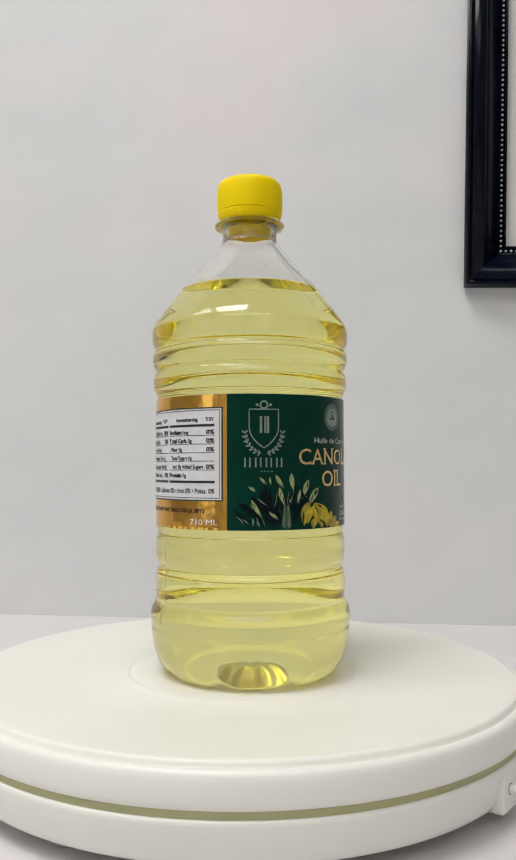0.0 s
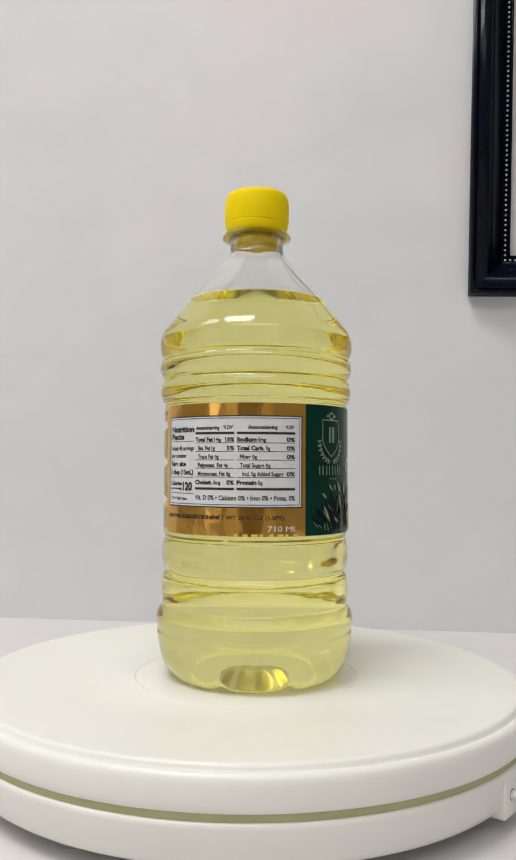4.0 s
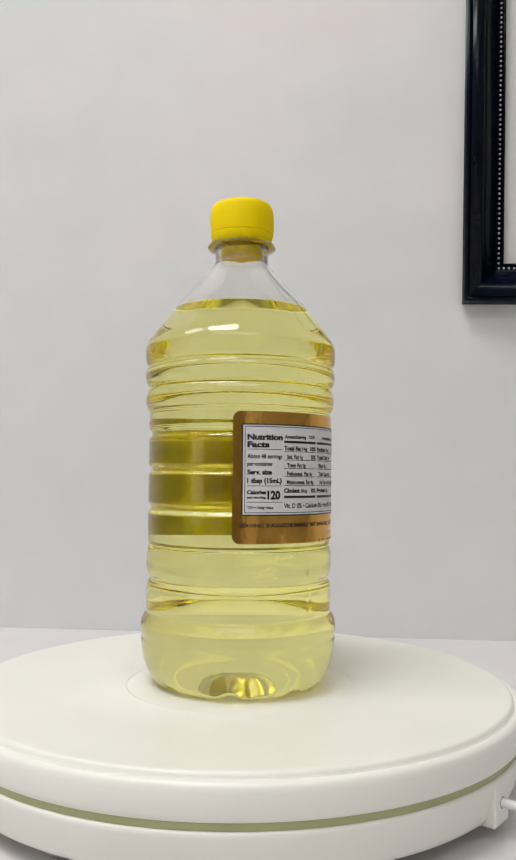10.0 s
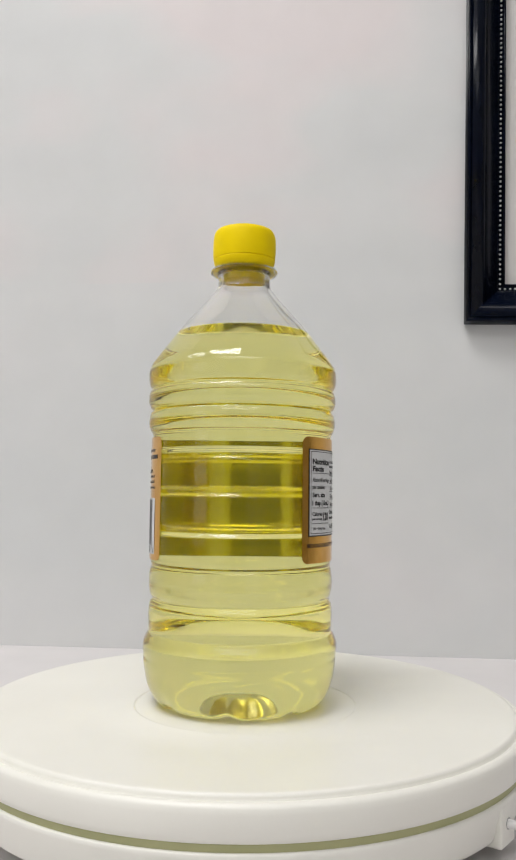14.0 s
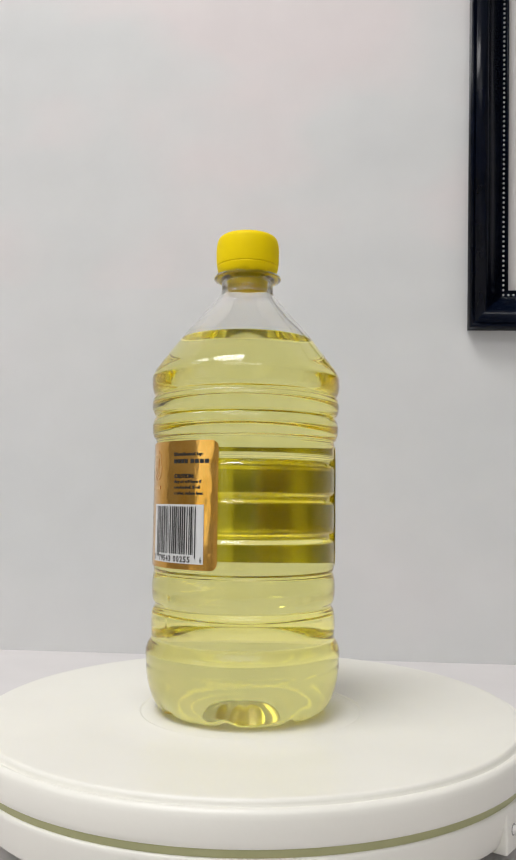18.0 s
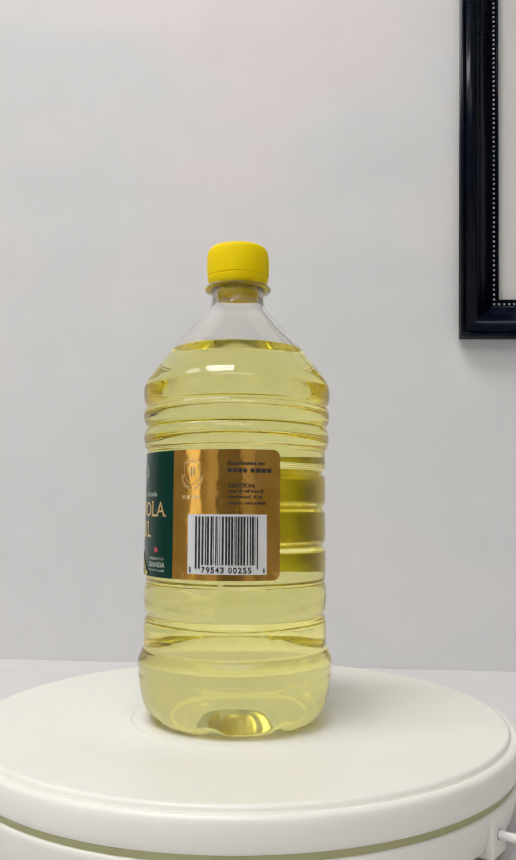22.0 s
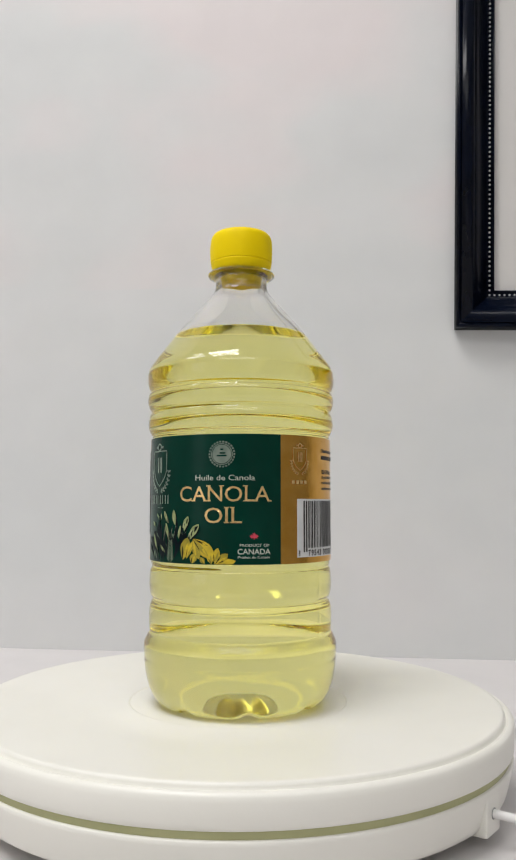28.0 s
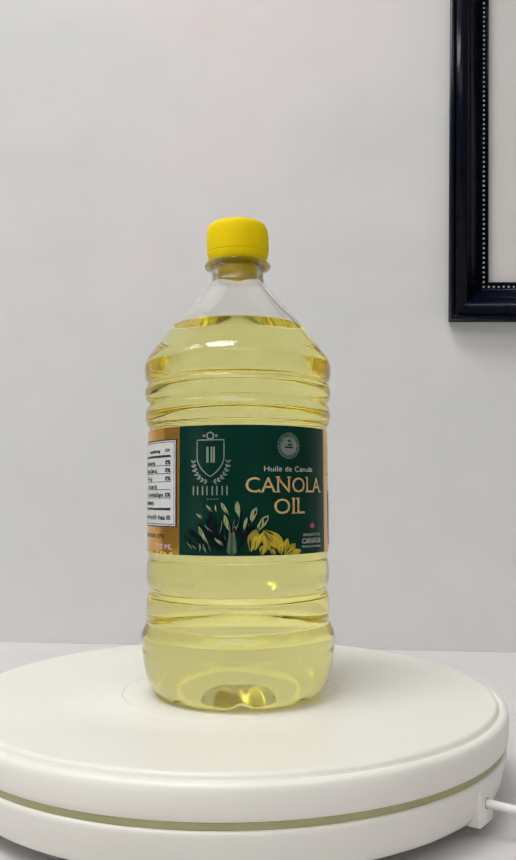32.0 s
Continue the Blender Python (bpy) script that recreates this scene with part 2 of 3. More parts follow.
def box_bm(x0, x1, y0, y1, z0, z1, bevel=0.0, seg=2):
    bm = bmesh.new()
    bmesh.ops.create_cube(bm, size=1.0)
    for v in bm.verts:
        v.co = Vector(((x0 + x1) / 2 + v.co.x * (x1 - x0), (y0 + y1) / 2 + v.co.y * (y1 - y0), (z0 + z1) / 2 + v.co.z * (z1 - z0)))
    if bevel:
        bmesh.ops.bevel(bm, geom=bm.edges[:], offset=bevel, segments=seg, affect="EDGES", profile=0.6)
    return bm


def revolve(profile, n=128, shape=None, close_top=False, close_bottom=False, bm=None):
    """A turned surface: profile rows (radius, height) from the outside's bottom up; normals point away from the axis."""
    bm = bm or bmesh.new()
    rings = []
    for r, z in profile:
        ring = []
        for i in range(n):
            a = 2 * math.pi * i / n
            rr, zz = shape(a, r, z) if shape else (r, z)
            ring.append(bm.verts.new((rr * math.cos(a), rr * math.sin(a), zz)))
        rings.append(ring)
    for lo, hi in zip(rings, rings[1:]):
        for i in range(n):
            bm.faces.new((lo[i], lo[(i + 1) % n], hi[(i + 1) % n], hi[i]))
    if close_top:
        bm.faces.new(rings[-1])
    if close_bottom:
        bm.faces.new(rings[0][::-1])
    return bm


def curve_through(points, steps=4):
    """A smooth line through the points of a profile."""
    out = []
    pts = [Vector(p) for p in points]
    for i in range(len(pts) - 1):
        a, b, c, d = pts[max(i - 1, 0)], pts[i], pts[i + 1], pts[min(i + 2, len(pts) - 1)]
        for k in range(steps):
            t = k / steps
            out.append(0.5 * (2 * b + (c - a) * t + (2 * a - 5 * b + 4 * c - d) * t * t + (3 * b - a - 3 * c + d) * t ** 3))
    out.append(pts[-1])
    return [(p.x, p.y) for p in out]


def tube_bm(path, radius, n=14):
    """A round bar along a line of points."""
    bm = bmesh.new()
    pts = [Vector(p) for p in path]
    rings = []
    for i, p in enumerate(pts):
        d = (pts[min(i + 1, len(pts) - 1)] - pts[max(i - 1, 0)]).normalized()
        side = d.cross(Vector((0, 0, 1))).normalized()
        up = side.cross(d)
        rings.append([bm.verts.new(p + radius * (math.cos(2 * math.pi * k / n) * side + math.sin(2 * math.pi * k / n) * up)) for k in range(n)])
    for lo, hi in zip(rings, rings[1:]):
        for k in range(n):
            bm.faces.new((lo[k], lo[(k + 1) % n], hi[(k + 1) % n], hi[k]))
    bm.faces.new(rings[0][::-1])
    bm.faces.new(rings[-1])
    bmesh.ops.recalc_face_normals(bm, faces=bm.faces[:])
    return bm


# ---- the room ----
def slab(name, x0, x1, y0, y1, z0, z1, material, label, bevel=0.0):
    ob = link(name, box_bm(x0, x1, y0, y1, z0, z1, bevel), material, False)
    ob.matrix_world = ROOM
    return tagged(ob, label, kind="structure")


def room():
    slab("wall_back", -1.6, 1.6, 0.0, 0.12, 0.0, CEIL, WALL, "white painted wall with faint pinkish blotches behind the table")
    slab("wall_right", 1.6, 1.72, -3.0, 0.12, 0.0, CEIL, DIM_SIDES, "unseen side wall darkened to cut bounced light")
    slab("wall_front_1", -1.72, -0.6, -3.12, -3.0, 0.0, CEIL, ROOM_PAINT, "plain pale painted wall facing the table")
    slab("wall_front_2", -0.6, 0.7, -3.12, -3.0, 0.0, CEIL, DARK_REFLECTED, "unseen dark stretch added for a dark reflection in the foil")
    slab("wall_front_3", 0.7, 1.72, -3.12, -3.0, 0.0, CEIL, ROOM_PAINT, "plain pale painted wall facing the table")
    slab("floor", -1.72, 1.72, -3.12, 0.12, -0.1, 0.0, FLOOR, "grey carpet floor")
    slab("ceiling", -1.72, 1.72, -3.12, 0.12, CEIL, CEIL + 0.1, CEILING, "white ceiling")
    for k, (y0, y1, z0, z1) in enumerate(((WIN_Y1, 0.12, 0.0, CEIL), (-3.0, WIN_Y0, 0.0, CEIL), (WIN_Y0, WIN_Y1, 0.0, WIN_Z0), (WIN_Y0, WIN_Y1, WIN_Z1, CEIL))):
        slab("wall_left_%d" % (k + 1), -1.72, -1.6, y0, y1, z0, z1, DIM_SIDES, "unseen side wall with a window, darkened to cut bounced light")
    win = tagged(new("window_1"), "white framed window letting in daylight", "window", kind="structure")
    win.matrix_world = ROOM
    mid = (WIN_Y0 + WIN_Y1) / 2
    for y0, y1, z0, z1 in ((WIN_Y0, WIN_Y1, WIN_Z0, WIN_Z0 + 0.04), (WIN_Y0, WIN_Y1, WIN_Z1 - 0.04, WIN_Z1), (WIN_Y0, WIN_Y0 + 0.04, WIN_Z0 + 0.04, WIN_Z1 - 0.04),
                           (WIN_Y1 - 0.04, WIN_Y1, WIN_Z0 + 0.04, WIN_Z1 - 0.04), (mid - 0.02, mid + 0.02, WIN_Z0 + 0.04, WIN_Z1 - 0.04)):
        part("window_frame", box_bm(-1.625, -1.598, y0, y1, z0, z1, 0.003), PLASTIC, win, smooth=False)
    for px, py, share, wide, deep in PANELS:
        lamp = tagged(new("ceiling_light"), "long white ceiling light panel", "ceiling light", "ceiling lights")
        lamp.matrix_world = ROOM @ Matrix.Translation((px, py, CEIL))
        u, v = wide / 2, deep / 2
        for x0, x1, y0, y1 in ((-u, u, -v, 0.025 - v), (-u, u, v - 0.025, v), (-u, 0.025 - u, 0.025 - v, v - 0.025), (u - 0.025, u, 0.025 - v, v - 0.025)):
            part("frame", box_bm(x0, x1, y0, y1, -0.03, 0.0, 0.003), PLASTIC, lamp, smooth=False)


room()


def sheet(name, u0, u1, z0, z1, label):
    """A thin sheet of paper on the wall behind."""
    ob = link(name, box_bm(u0, u1, -0.0012, -0.0002, z0, z1), PAPER, False)
    ob.matrix_world = ROOM
    return tagged(ob, label, "paper")


sheet("paper_sheet", -0.75, 0.62, TABLE - 0.02, PLATE + 0.2510, "wide white paper sheet taped flat on the wall")


def table():
    t = tagged(new("table"), "white laminate table standing against the wall", "table")
    t.matrix_world = ROOM
    part("tabletop", box_bm(-0.9, 0.9, -0.76, -0.0012, TABLE - 0.028, TABLE, 0.002), TABLETOP, t, smooth=False)
    for x in (-0.84, 0.84):
        for y in (-0.70, -0.06):
            part("leg", box_bm(x - 0.02, x + 0.02, y - 0.02, y + 0.02, 0.0, TABLE - 0.028, 0.003), LEG_METAL, t, "grey metal leg", False)


table()


# ---- turntable ----
def turntable():
    t = tagged(new("turntable"), "round white plastic electric turntable with an olive gap", "turntable")
    t.matrix_world = Matrix.Translation((0, 0, TABLE))
    top = 0.035
    # the platter: a flat disc within a low rounded rim
    disc = [(0.0985, top - 0.0128), (0.1098, top - 0.0127), (0.1106, top - 0.0122), (0.1110, top - 0.0105), (0.1113, top - 0.0075), (0.1113, top - 0.0046), (0.1111, top - 0.0031),
            (0.1107, top - 0.0024), (0.1101, top - 0.0019), (0.1094, top - 0.0016), (0.1088, top - 0.0017), (0.1084, top - 0.0021), (0.1080, top - 0.0024), (0.1077, top - 0.0022), (0.1075, top - 0.0012),
            (0.1071, top - 0.0003), (0.1064, top), (0.1050, top - 0.0001), (0.09, top - 0.0006), (0.07, top - 0.0012), (0.0460, top - 0.0019), (0.0458, top - 0.00175), (0.0454, top - 0.00175), (0.0452, top - 0.0020), (0.0446, top - 0.0020), (0.0444, top - 0.0019), (0.036, top - 0.0020), (0.02, top - 0.0020), (0.002, top - 0.0020)]
    platter = part("platter", revolve(disc, 192, close_top=True, close_bottom=True), PLASTIC, t)
    part("drum", revolve([(0.1094, 0.0185), (0.1094, 0.0224)], 160), OLIVE, t, "olive green recessed ring")
    base = [(0.098, 0.0062), (0.1055, 0.0062), (0.1072, 0.0068), (0.1080, 0.0085), (0.1094, 0.0140), (0.1103, 0.0180), (0.1104, 0.0192), (0.1101, 0.0198), (0.1092, 0.0199), (0.04, 0.0199)]
    part("base", revolve(base, 192, close_top=True, close_bottom=True), PLASTIC, t)
    for a in (-42, -125, 55, 140):
        bm = revolve([(0.0050, 0.0), (0.0056, 0.0008), (0.0056, 0.0066)], 28, close_top=True, close_bottom=True)
        bmesh.ops.translate(bm, verts=bm.verts[:], vec=(0.0930 * math.cos(radians(a)), 0.0930 * math.sin(radians(a)), 0))
        part("foot", bm, RUBBER, t, "grey rubber foot")
    # the socket block in which the cable sits
    turn = Matrix.Rotation(radians(-38.5), 4, "Z")
    bm = box_bm(0.094, 0.1104, -0.0058, 0.0058, 0.0048, 0.0186, 0.0012, 3)
    bmesh.ops.transform(bm, matrix=turn, verts=bm.verts[:])
    sock = part("socket", bm, PLASTIC, t, smooth=False)
    # flat grey ring that paints the small shade round the cable
    bm = revolve([(0.0012, 0.0), (0.0019, 0.0), (0.0019, 0.0001), (0.0012, 0.0001), (0.0012, 0.0)], 24)
    bmesh.ops.transform(bm, matrix=turn @ Matrix.Translation((0.1104, 0, 0.0118)) @ Matrix.Rotation(radians(90), 4, "Y"), verts=bm.verts[:])
    part("socket_shade_ring", bm, HOLE_SHADE, sock, "grey ring standing in for the shade round the cable")
    return t, platter


TURNTABLE, PLATTER = turntable()


def cable():
    d = Vector((math.cos(radians(-38.5)), math.sin(radians(-38.5)), 0))
    start = d * 0.1095 + Vector((0, 0, TABLE + 0.0118))
    pts = [start, start + d * 0.006, start + d * 0.014 + Vector((0.002, 0.001, -0.0006)), start + Vector((0.030, -0.010, -0.0035)), start + Vector((0.055, -0.013, -0.0075)),
           start + Vector((0.09, -0.008, -0.0098)), start + Vector((0.14, 0.01, -0.0100)), start + Vector((0.22, 0.05, -0.0100)), start + Vector((0.34, 0.09, -0.0100)), start + Vector((0.5, 0.11, -0.0100))]
    line = []
    for i in range(len(pts) - 1):
        a, b, c, e = pts[max(i - 1, 0)], pts[i], pts[i + 1], pts[min(i + 2, len(pts) - 1)]
        for k in range(6):
            t = k / 6
            line.append(0.5 * (2 * b + (c - a) * t + (2 * a - 5 * b + 4 * c - e) * t * t + (3 * b - a - 3 * c + e) * t ** 3))
    ob = link("power_cable", tube_bm(line, 0.0015), CABLE)
    tagged(ob, "thin white power cable plugged into the turntable", "cable")


cable()


# ---- the oil bottle ----
NECK_TOP, LEVEL = 0.1920, 0.1509
FOOT = [(0.0308, -0.0020), (0.0332, -0.0012), (0.0357, 0.0011), (0.0378, 0.0052), (0.0391, 0.0100), (0.0398, 0.0145), (0.03995, 0.0164), (0.0399, 0.0173), (0.03995, 0.0183), (0.0402, 0.0200), (0.0402, 0.0216), (0.0400, 0.0232), (0.0394, 0.0247), (0.0386, 0.0262)]
RIBS = [(0.0386, 0.0262), (0.0380, 0.0272), (0.0380, 0.0286), (0.0381, 0.0308), (0.0382, 0.0336), (0.0381, 0.0362), (0.0378, 0.0385), (0.0369, 0.0401), (0.0368, 0.0410), (0.0377, 0.0425), (0.0381, 0.0448),
        (0.0382, 0.0475), (0.0381, 0.0505), (0.0377, 0.0529), (0.0373, 0.0541), (0.0377, 0.0555), (0.0379, 0.0600)]
for g in (0.0688, 0.0843, 0.0990):   # the deep rings behind the label
    RIBS += [(0.0379, g - 0.0036), (0.0378, g - 0.0021), (0.0373, g - 0.0013), (0.0367, g - 0.0005), (0.0367, g + 0.0005), (0.0373, g + 0.0013), (0.0378, g + 0.0021), (0.0379, g + 0.0036)]
RIBS += [(0.0378, 0.1060), (0.0377, 0.1078),
         (0.0384, 0.1090), (0.0391, 0.1107), (0.0394, 0.1130), (0.0392, 0.1153), (0.0385, 0.1172), (0.0376, 0.1183), (0.0386, 0.1190), (0.0394, 0.1206), (0.0397, 0.1226), (0.0395, 0.1246), (0.0389, 0.1261), (0.0382, 0.1270),
         (0.0390, 0.1279), (0.0397, 0.1297), (0.0399, 0.1322), (0.0398, 0.1345), (0.0393, 0.1362), (0.0382, 0.1382)]
SHOULDER = [(0.0382, 0.1382), (0.0356, 0.1418), (0.0309, 0.1480), (0.0260, 0.1545), (0.0207, 0.1606), (0.0160, 0.1660), (0.0130, 0.1696), (0.0117, 0.1716), (0.0112, 0.1735), (0.0111, 0.1770)]


def bottle():
    b = tagged(new("oil_bottle"), "clear plastic bottle full of yellow canola oil with a yellow cap", "bottle")
    outer = curve_through(FOOT, 3)[:-1] + curve_through(RIBS, 3)[:-1] + curve_through(SHOULDER, 3)
    wall = 0.0005

    def inner_radius(z):
        for (r0, z0), (r1, z1) in zip(outer, outer[1:]):
            if z0 <= z <= z1 and z1 > z0:
                return r0 + (r1 - r0) * (z - z0) / (z1 - z0) - wall
        return 0.0105

    # bottom dome with petals
    def petals(a, r, z):
        k = max(math.cos(8 * (a - radians(25.3))), 0.0) ** 3 if z < 0.006 else 0.0
        lift = max(0.0, 1 - abs(r - 0.029) / 0.010)
        skirt = 0.0005 * math.cos(8 * (a - radians(25.3))) * min(r / 0.014, 1.0) * max(0.0, min(1.0, (0.026 - r) / 0.008)) if z < 0.0105 and r < 0.026 else 0.0
        # the mould's two seams
        seam = 0.0002 if abs(math.cos(a - math.pi / 6)) > 0.99995 and 0.019 < z < 0.0545 else 0.0
        return r + seam, z + 0.0024 * lift * k + skirt

    dome = [(0.0006, 0.0060), (0.004, 0.0060), (0.007, 0.0055), (0.0092, 0.0044), (0.0112, 0.0028), (0.0142, 0.0013), (0.019, 0.0003), (0.024, -0.0009), (0.028, -0.0017), (0.0308, -0.0020)]
    dome = curve_through(dome, 2)[:-1]
    ring = [(0.0111, 0.1770), (0.0113, 0.1782), (0.0125, 0.1789), (0.0142, 0.1795), (0.0145, 0.1801), (0.0142, 0.1808), (0.0122, 0.1813), (0.0112, 0.1816), (0.0110, 0.1830), (0.0110, NECK_TOP)]
    inner = [(0.0103, NECK_TOP), (0.0103, 0.1760), (0.0103, 0.1730)] + [(inner_radius(z), z) for z in [0.1715 - 0.0012 * k for k in range(int((0.1715 - LEVEL) / 0.0012) + 1)] if z > LEVEL + 0.0003] + [(inner_radius(LEVEL), LEVEL)]
    ring = [(r, z - 0.0013 if 0.1775 < z < 0.182 else z) for r, z in ring]
    bm = revolve(dome + outer[:-1] + ring + inner, 288, petals, close_bottom=True)
    upper = bm.copy()
    bmesh.ops.delete(bm, geom=[f for f in bm.faces if f.calc_center_median().z > LEVEL], context="FACES")
    bmesh.ops.delete(upper, geom=[f for f in upper.faces if f.calc_center_median().z <= LEVEL], context="FACES")
    body = part("body", bm, PET, b, "clear ribbed plastic bottle body")
    body.data.materials.append(DIM_PET)
    for p in body.data.polygons:   # the dome's dark refraction, put into a dimmer, rougher plastic
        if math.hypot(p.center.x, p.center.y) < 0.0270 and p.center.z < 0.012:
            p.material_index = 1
    neck = part("neck", upper, PET, b, "clear empty neck and shoulder")
    neck.data.materials.append(THIN_PET)
    for p in neck.data.polygons:
        if p.center.z > 0.1722:
            p.material_index = 1
    # the oil fills the body up to a hair below its level top
    under = [(max(r - 0.0006, 0.0004), z + 0.0007) for r, z in outer if z < LEVEL - 0.0016]
    part("oil", revolve(under + [(inner_radius(LEVEL - 0.0010), LEVEL - 0.0010)], 192, petals, close_top=True), OIL, b, "pale yellow oil filling the bottle to its shoulder")
    # the level top of the oil, seen from below through the shoulder
    rim = inner_radius(LEVEL)
    top = [(rim, LEVEL), (rim * 0.98, LEVEL - 0.00025), (rim * 0.92, LEVEL - 0.0004), (rim * 0.5, LEVEL - 0.0004), (0.001, LEVEL - 0.0004)]
    part("oil_surface", revolve(top, 96, close_top=True), OIL_TOP, b, "level yellow top of the oil")

    # the cap, its band, and an added core imitating its refraction in the neck
    prof = [(0.0100, 0.1842), (0.0130, 0.1842), (0.01335, 0.1846), (0.01355, 0.1875), (0.0136, 0.1905), (0.0135, 0.1930), (0.0131, 0.1952), (0.0123, 0.1966), (0.0110, 0.1974), (0.0085, 0.1978), (0.004, 0.1980), (0.0006, 0.1981)]

    def knurl(a, r, z):
        return r + 0.00006 * math.cos(3 * a + z * 300), z

    cap = part("cap", revolve(curve_through(prof, 3), 360, knurl, close_top=True, close_bottom=True), CAP, b, "yellow screw cap")
    band = [(0.0112, 0.1797), (0.0122, 0.1796), (0.0125, 0.1801), (0.0128, 0.1820), (0.0132, 0.1834), (0.0132, 0.1841), (0.0112, 0.1841)]
    part("tamper_band", revolve(band, 96), CAP, cap, "yellow tamper band")
    part("refraction_core", revolve([(0.0075, 0.1748), (0.0087, 0.1749), (0.0089, 0.1753), (0.0089, 0.1770), (0.0090, NECK_TOP + 0.0002)], 64, close_top=True, close_bottom=True), CAP, cap, "yellow core standing in for the cap refracted in the neck")
    return b


BOTTLE = bottle()

# ---- the label ----
R_LABEL = 0.0382
L_END, L_GREEN, L_GOLD, R_END = -1.862, -0.219, 1.659, 2.800
Z_LOW, Z_HIGH = 0.0561, 0.1058


# the print's layout angles, and where they lie round the bottle
LAYOUT = (-1.862, -1.778, -0.255, -0.219, -0.040, 0.081, 0.600, 1.551, 1.659, 1.785, 1.934, 2.652, 2.800)
WRAPPED = (-1.905, -1.817, -0.271, -0.2275, -0.180, -0.054, 0.474, 1.438, 1.553, 1.676, 1.831, 2.559, 2.706)


def bend(phi, z, dr=0.0):
    r, a = R_LABEL + dr, float(np.interp(phi, LAYOUT, WRAPPED))
    return (r * math.sin(a), -r * math.cos(a), z + 0.0005)


def patch_bm(p0, p1, z0, z1, dr, left=0.0, right=0.0, low=0.0):
    """A bent rectangle; left and right: rounding of its corners there, in metres."""
    bm = bmesh.new()
    n = max(1, int(math.ceil((p1 - p0) / 0.03)))
    cols = [p0 + (p1 - p0) * i / n for i in range(n + 1)]
    for c, at, sign in ((left, p0, 1), (right, p1, -1)):
        if c:
            cols += [at + sign * c / R_LABEL * f for f in (0.03, 0.1, 0.2, 0.35, 0.55, 0.8, 1.0)]
    cols = sorted(set(cols))
    rows = []
    for p in cols:
        cut = 0.0
        for c, at in ((left, p0), (right, p1)):
            d = abs(p - at) * R_LABEL
            if c and d < c:
                cut = max(cut, c - math.sqrt(max(c * c - (c - d) ** 2, 0)))
        rows.append((bm.verts.new(bend(p, z0 + cut, dr)), bm.verts.new(bend(p, z1 - cut, dr))))
    for a, b in zip(rows, rows[1:]):
        bm.faces.new((a[0], b[0], b[1], a[1]))
    return bm


LABEL = part("label", patch_bm(L_END, R_END, Z_LOW, Z_HIGH, -0.0001, 0.003, 0.003), BACKING, BOTTLE, "wrapped foil label, green and gold")
part("gold_panel", patch_bm(L_END, L_GREEN - 0.004, Z_LOW, Z_HIGH, 0.0, 0.003), GOLD, LABEL, "gold foil panel with the nutrition table")
part("green_panel", patch_bm(L_GREEN - 0.004, L_GOLD, Z_LOW, Z_HIGH, 0.00003), GREEN, LABEL, "dark green front panel")
part("gold_panel", patch_bm(L_GOLD, R_END, Z_LOW, Z_HIGH, 0.0, 0.0, 0.003), GOLD, LABEL, "gold foil panel with the barcode")


def bar(name, p0, p1, z0, z1, ink, dr=0.0002):
    return part(name, patch_bm(min(p0, p1), max(p0, p1), z0, z1, dr), ink, LABEL)


def words(name, text, p0, p1, z0, z1, ink, bold=0.0, dr=0.0002, shear=0.0):
    """Lettering bent onto the bottle, filling the width p0..p1 and the capitals' height z0..z1."""
    cu = bpy.data.curves.new(name, "FONT")
    cu.body, cu.offset, cu.shear, cu.resolution_u = text, bold + (0.028 if ink == BLACK_INK else 0.0), shear, 3
    tmp = bpy.data.objects.new(name, cu)
    me = bpy.data.meshes.new_from_object(tmp)
    bpy.data.objects.remove(tmp)
    bpy.data.curves.remove(cu)
    xs = [v.co.x for v in me.vertices]
    x0, x1 = min(xs), max(xs)
    cap = 0.729
    for v in me.vertices:
        v.co = bend(p0 + (v.co.x - x0) / (x1 - x0) * (p1 - p0), z0 + v.co.y / cap * (z1 - z0), dr)
    me.materials.append(ink)
    ob = new(name, me)
    ob.parent = LABEL
    return ob


def outline_bm(points, dr):
    """A flat bent shape from its outline of (phi, z)."""
    bm = bmesh.new()
    cx, cz = sum(p[0] for p in points) / len(points), sum(p[1] for p in points) / len(points)
    mid = bm.verts.new(bend(cx, cz, dr))
    ring = [bm.verts.new(bend(p, z, dr)) for p, z in points]
    for i in range(len(ring)):
        bm.faces.new((mid, ring[i], ring[(i + 1) % len(ring)]))
    bmesh.ops.recalc_face_normals(bm, faces=bm.faces[:])
    return bm


def stroke_bm(points, width, dr):
    """A line of a given width along (phi, z) points."""
    bm = bmesh.new()
    pts = [Vector((p * R_LABEL, z)) for p, z in points]
    sides = []
    for i, p in enumerate(pts):
        d = pts[min(i + 1, len(pts) - 1)] - pts[max(i - 1, 0)]
        if d.length < 1e-9:
            d = Vector((1, 0))
        nrm = Vector((-d.y, d.x)).normalized() * width / 2
        a, b = p + nrm, p - nrm
        sides.append((bm.verts.new(bend(a.x / R_LABEL, a.y, dr)), bm.verts.new(bend(b.x / R_LABEL, b.y, dr))))
    for s, e in zip(sides, sides[1:]):
        bm.faces.new((s[0], s[1], e[1], e[0]))
    bmesh.ops.recalc_face_normals(bm, faces=bm.faces[:])
    return bm


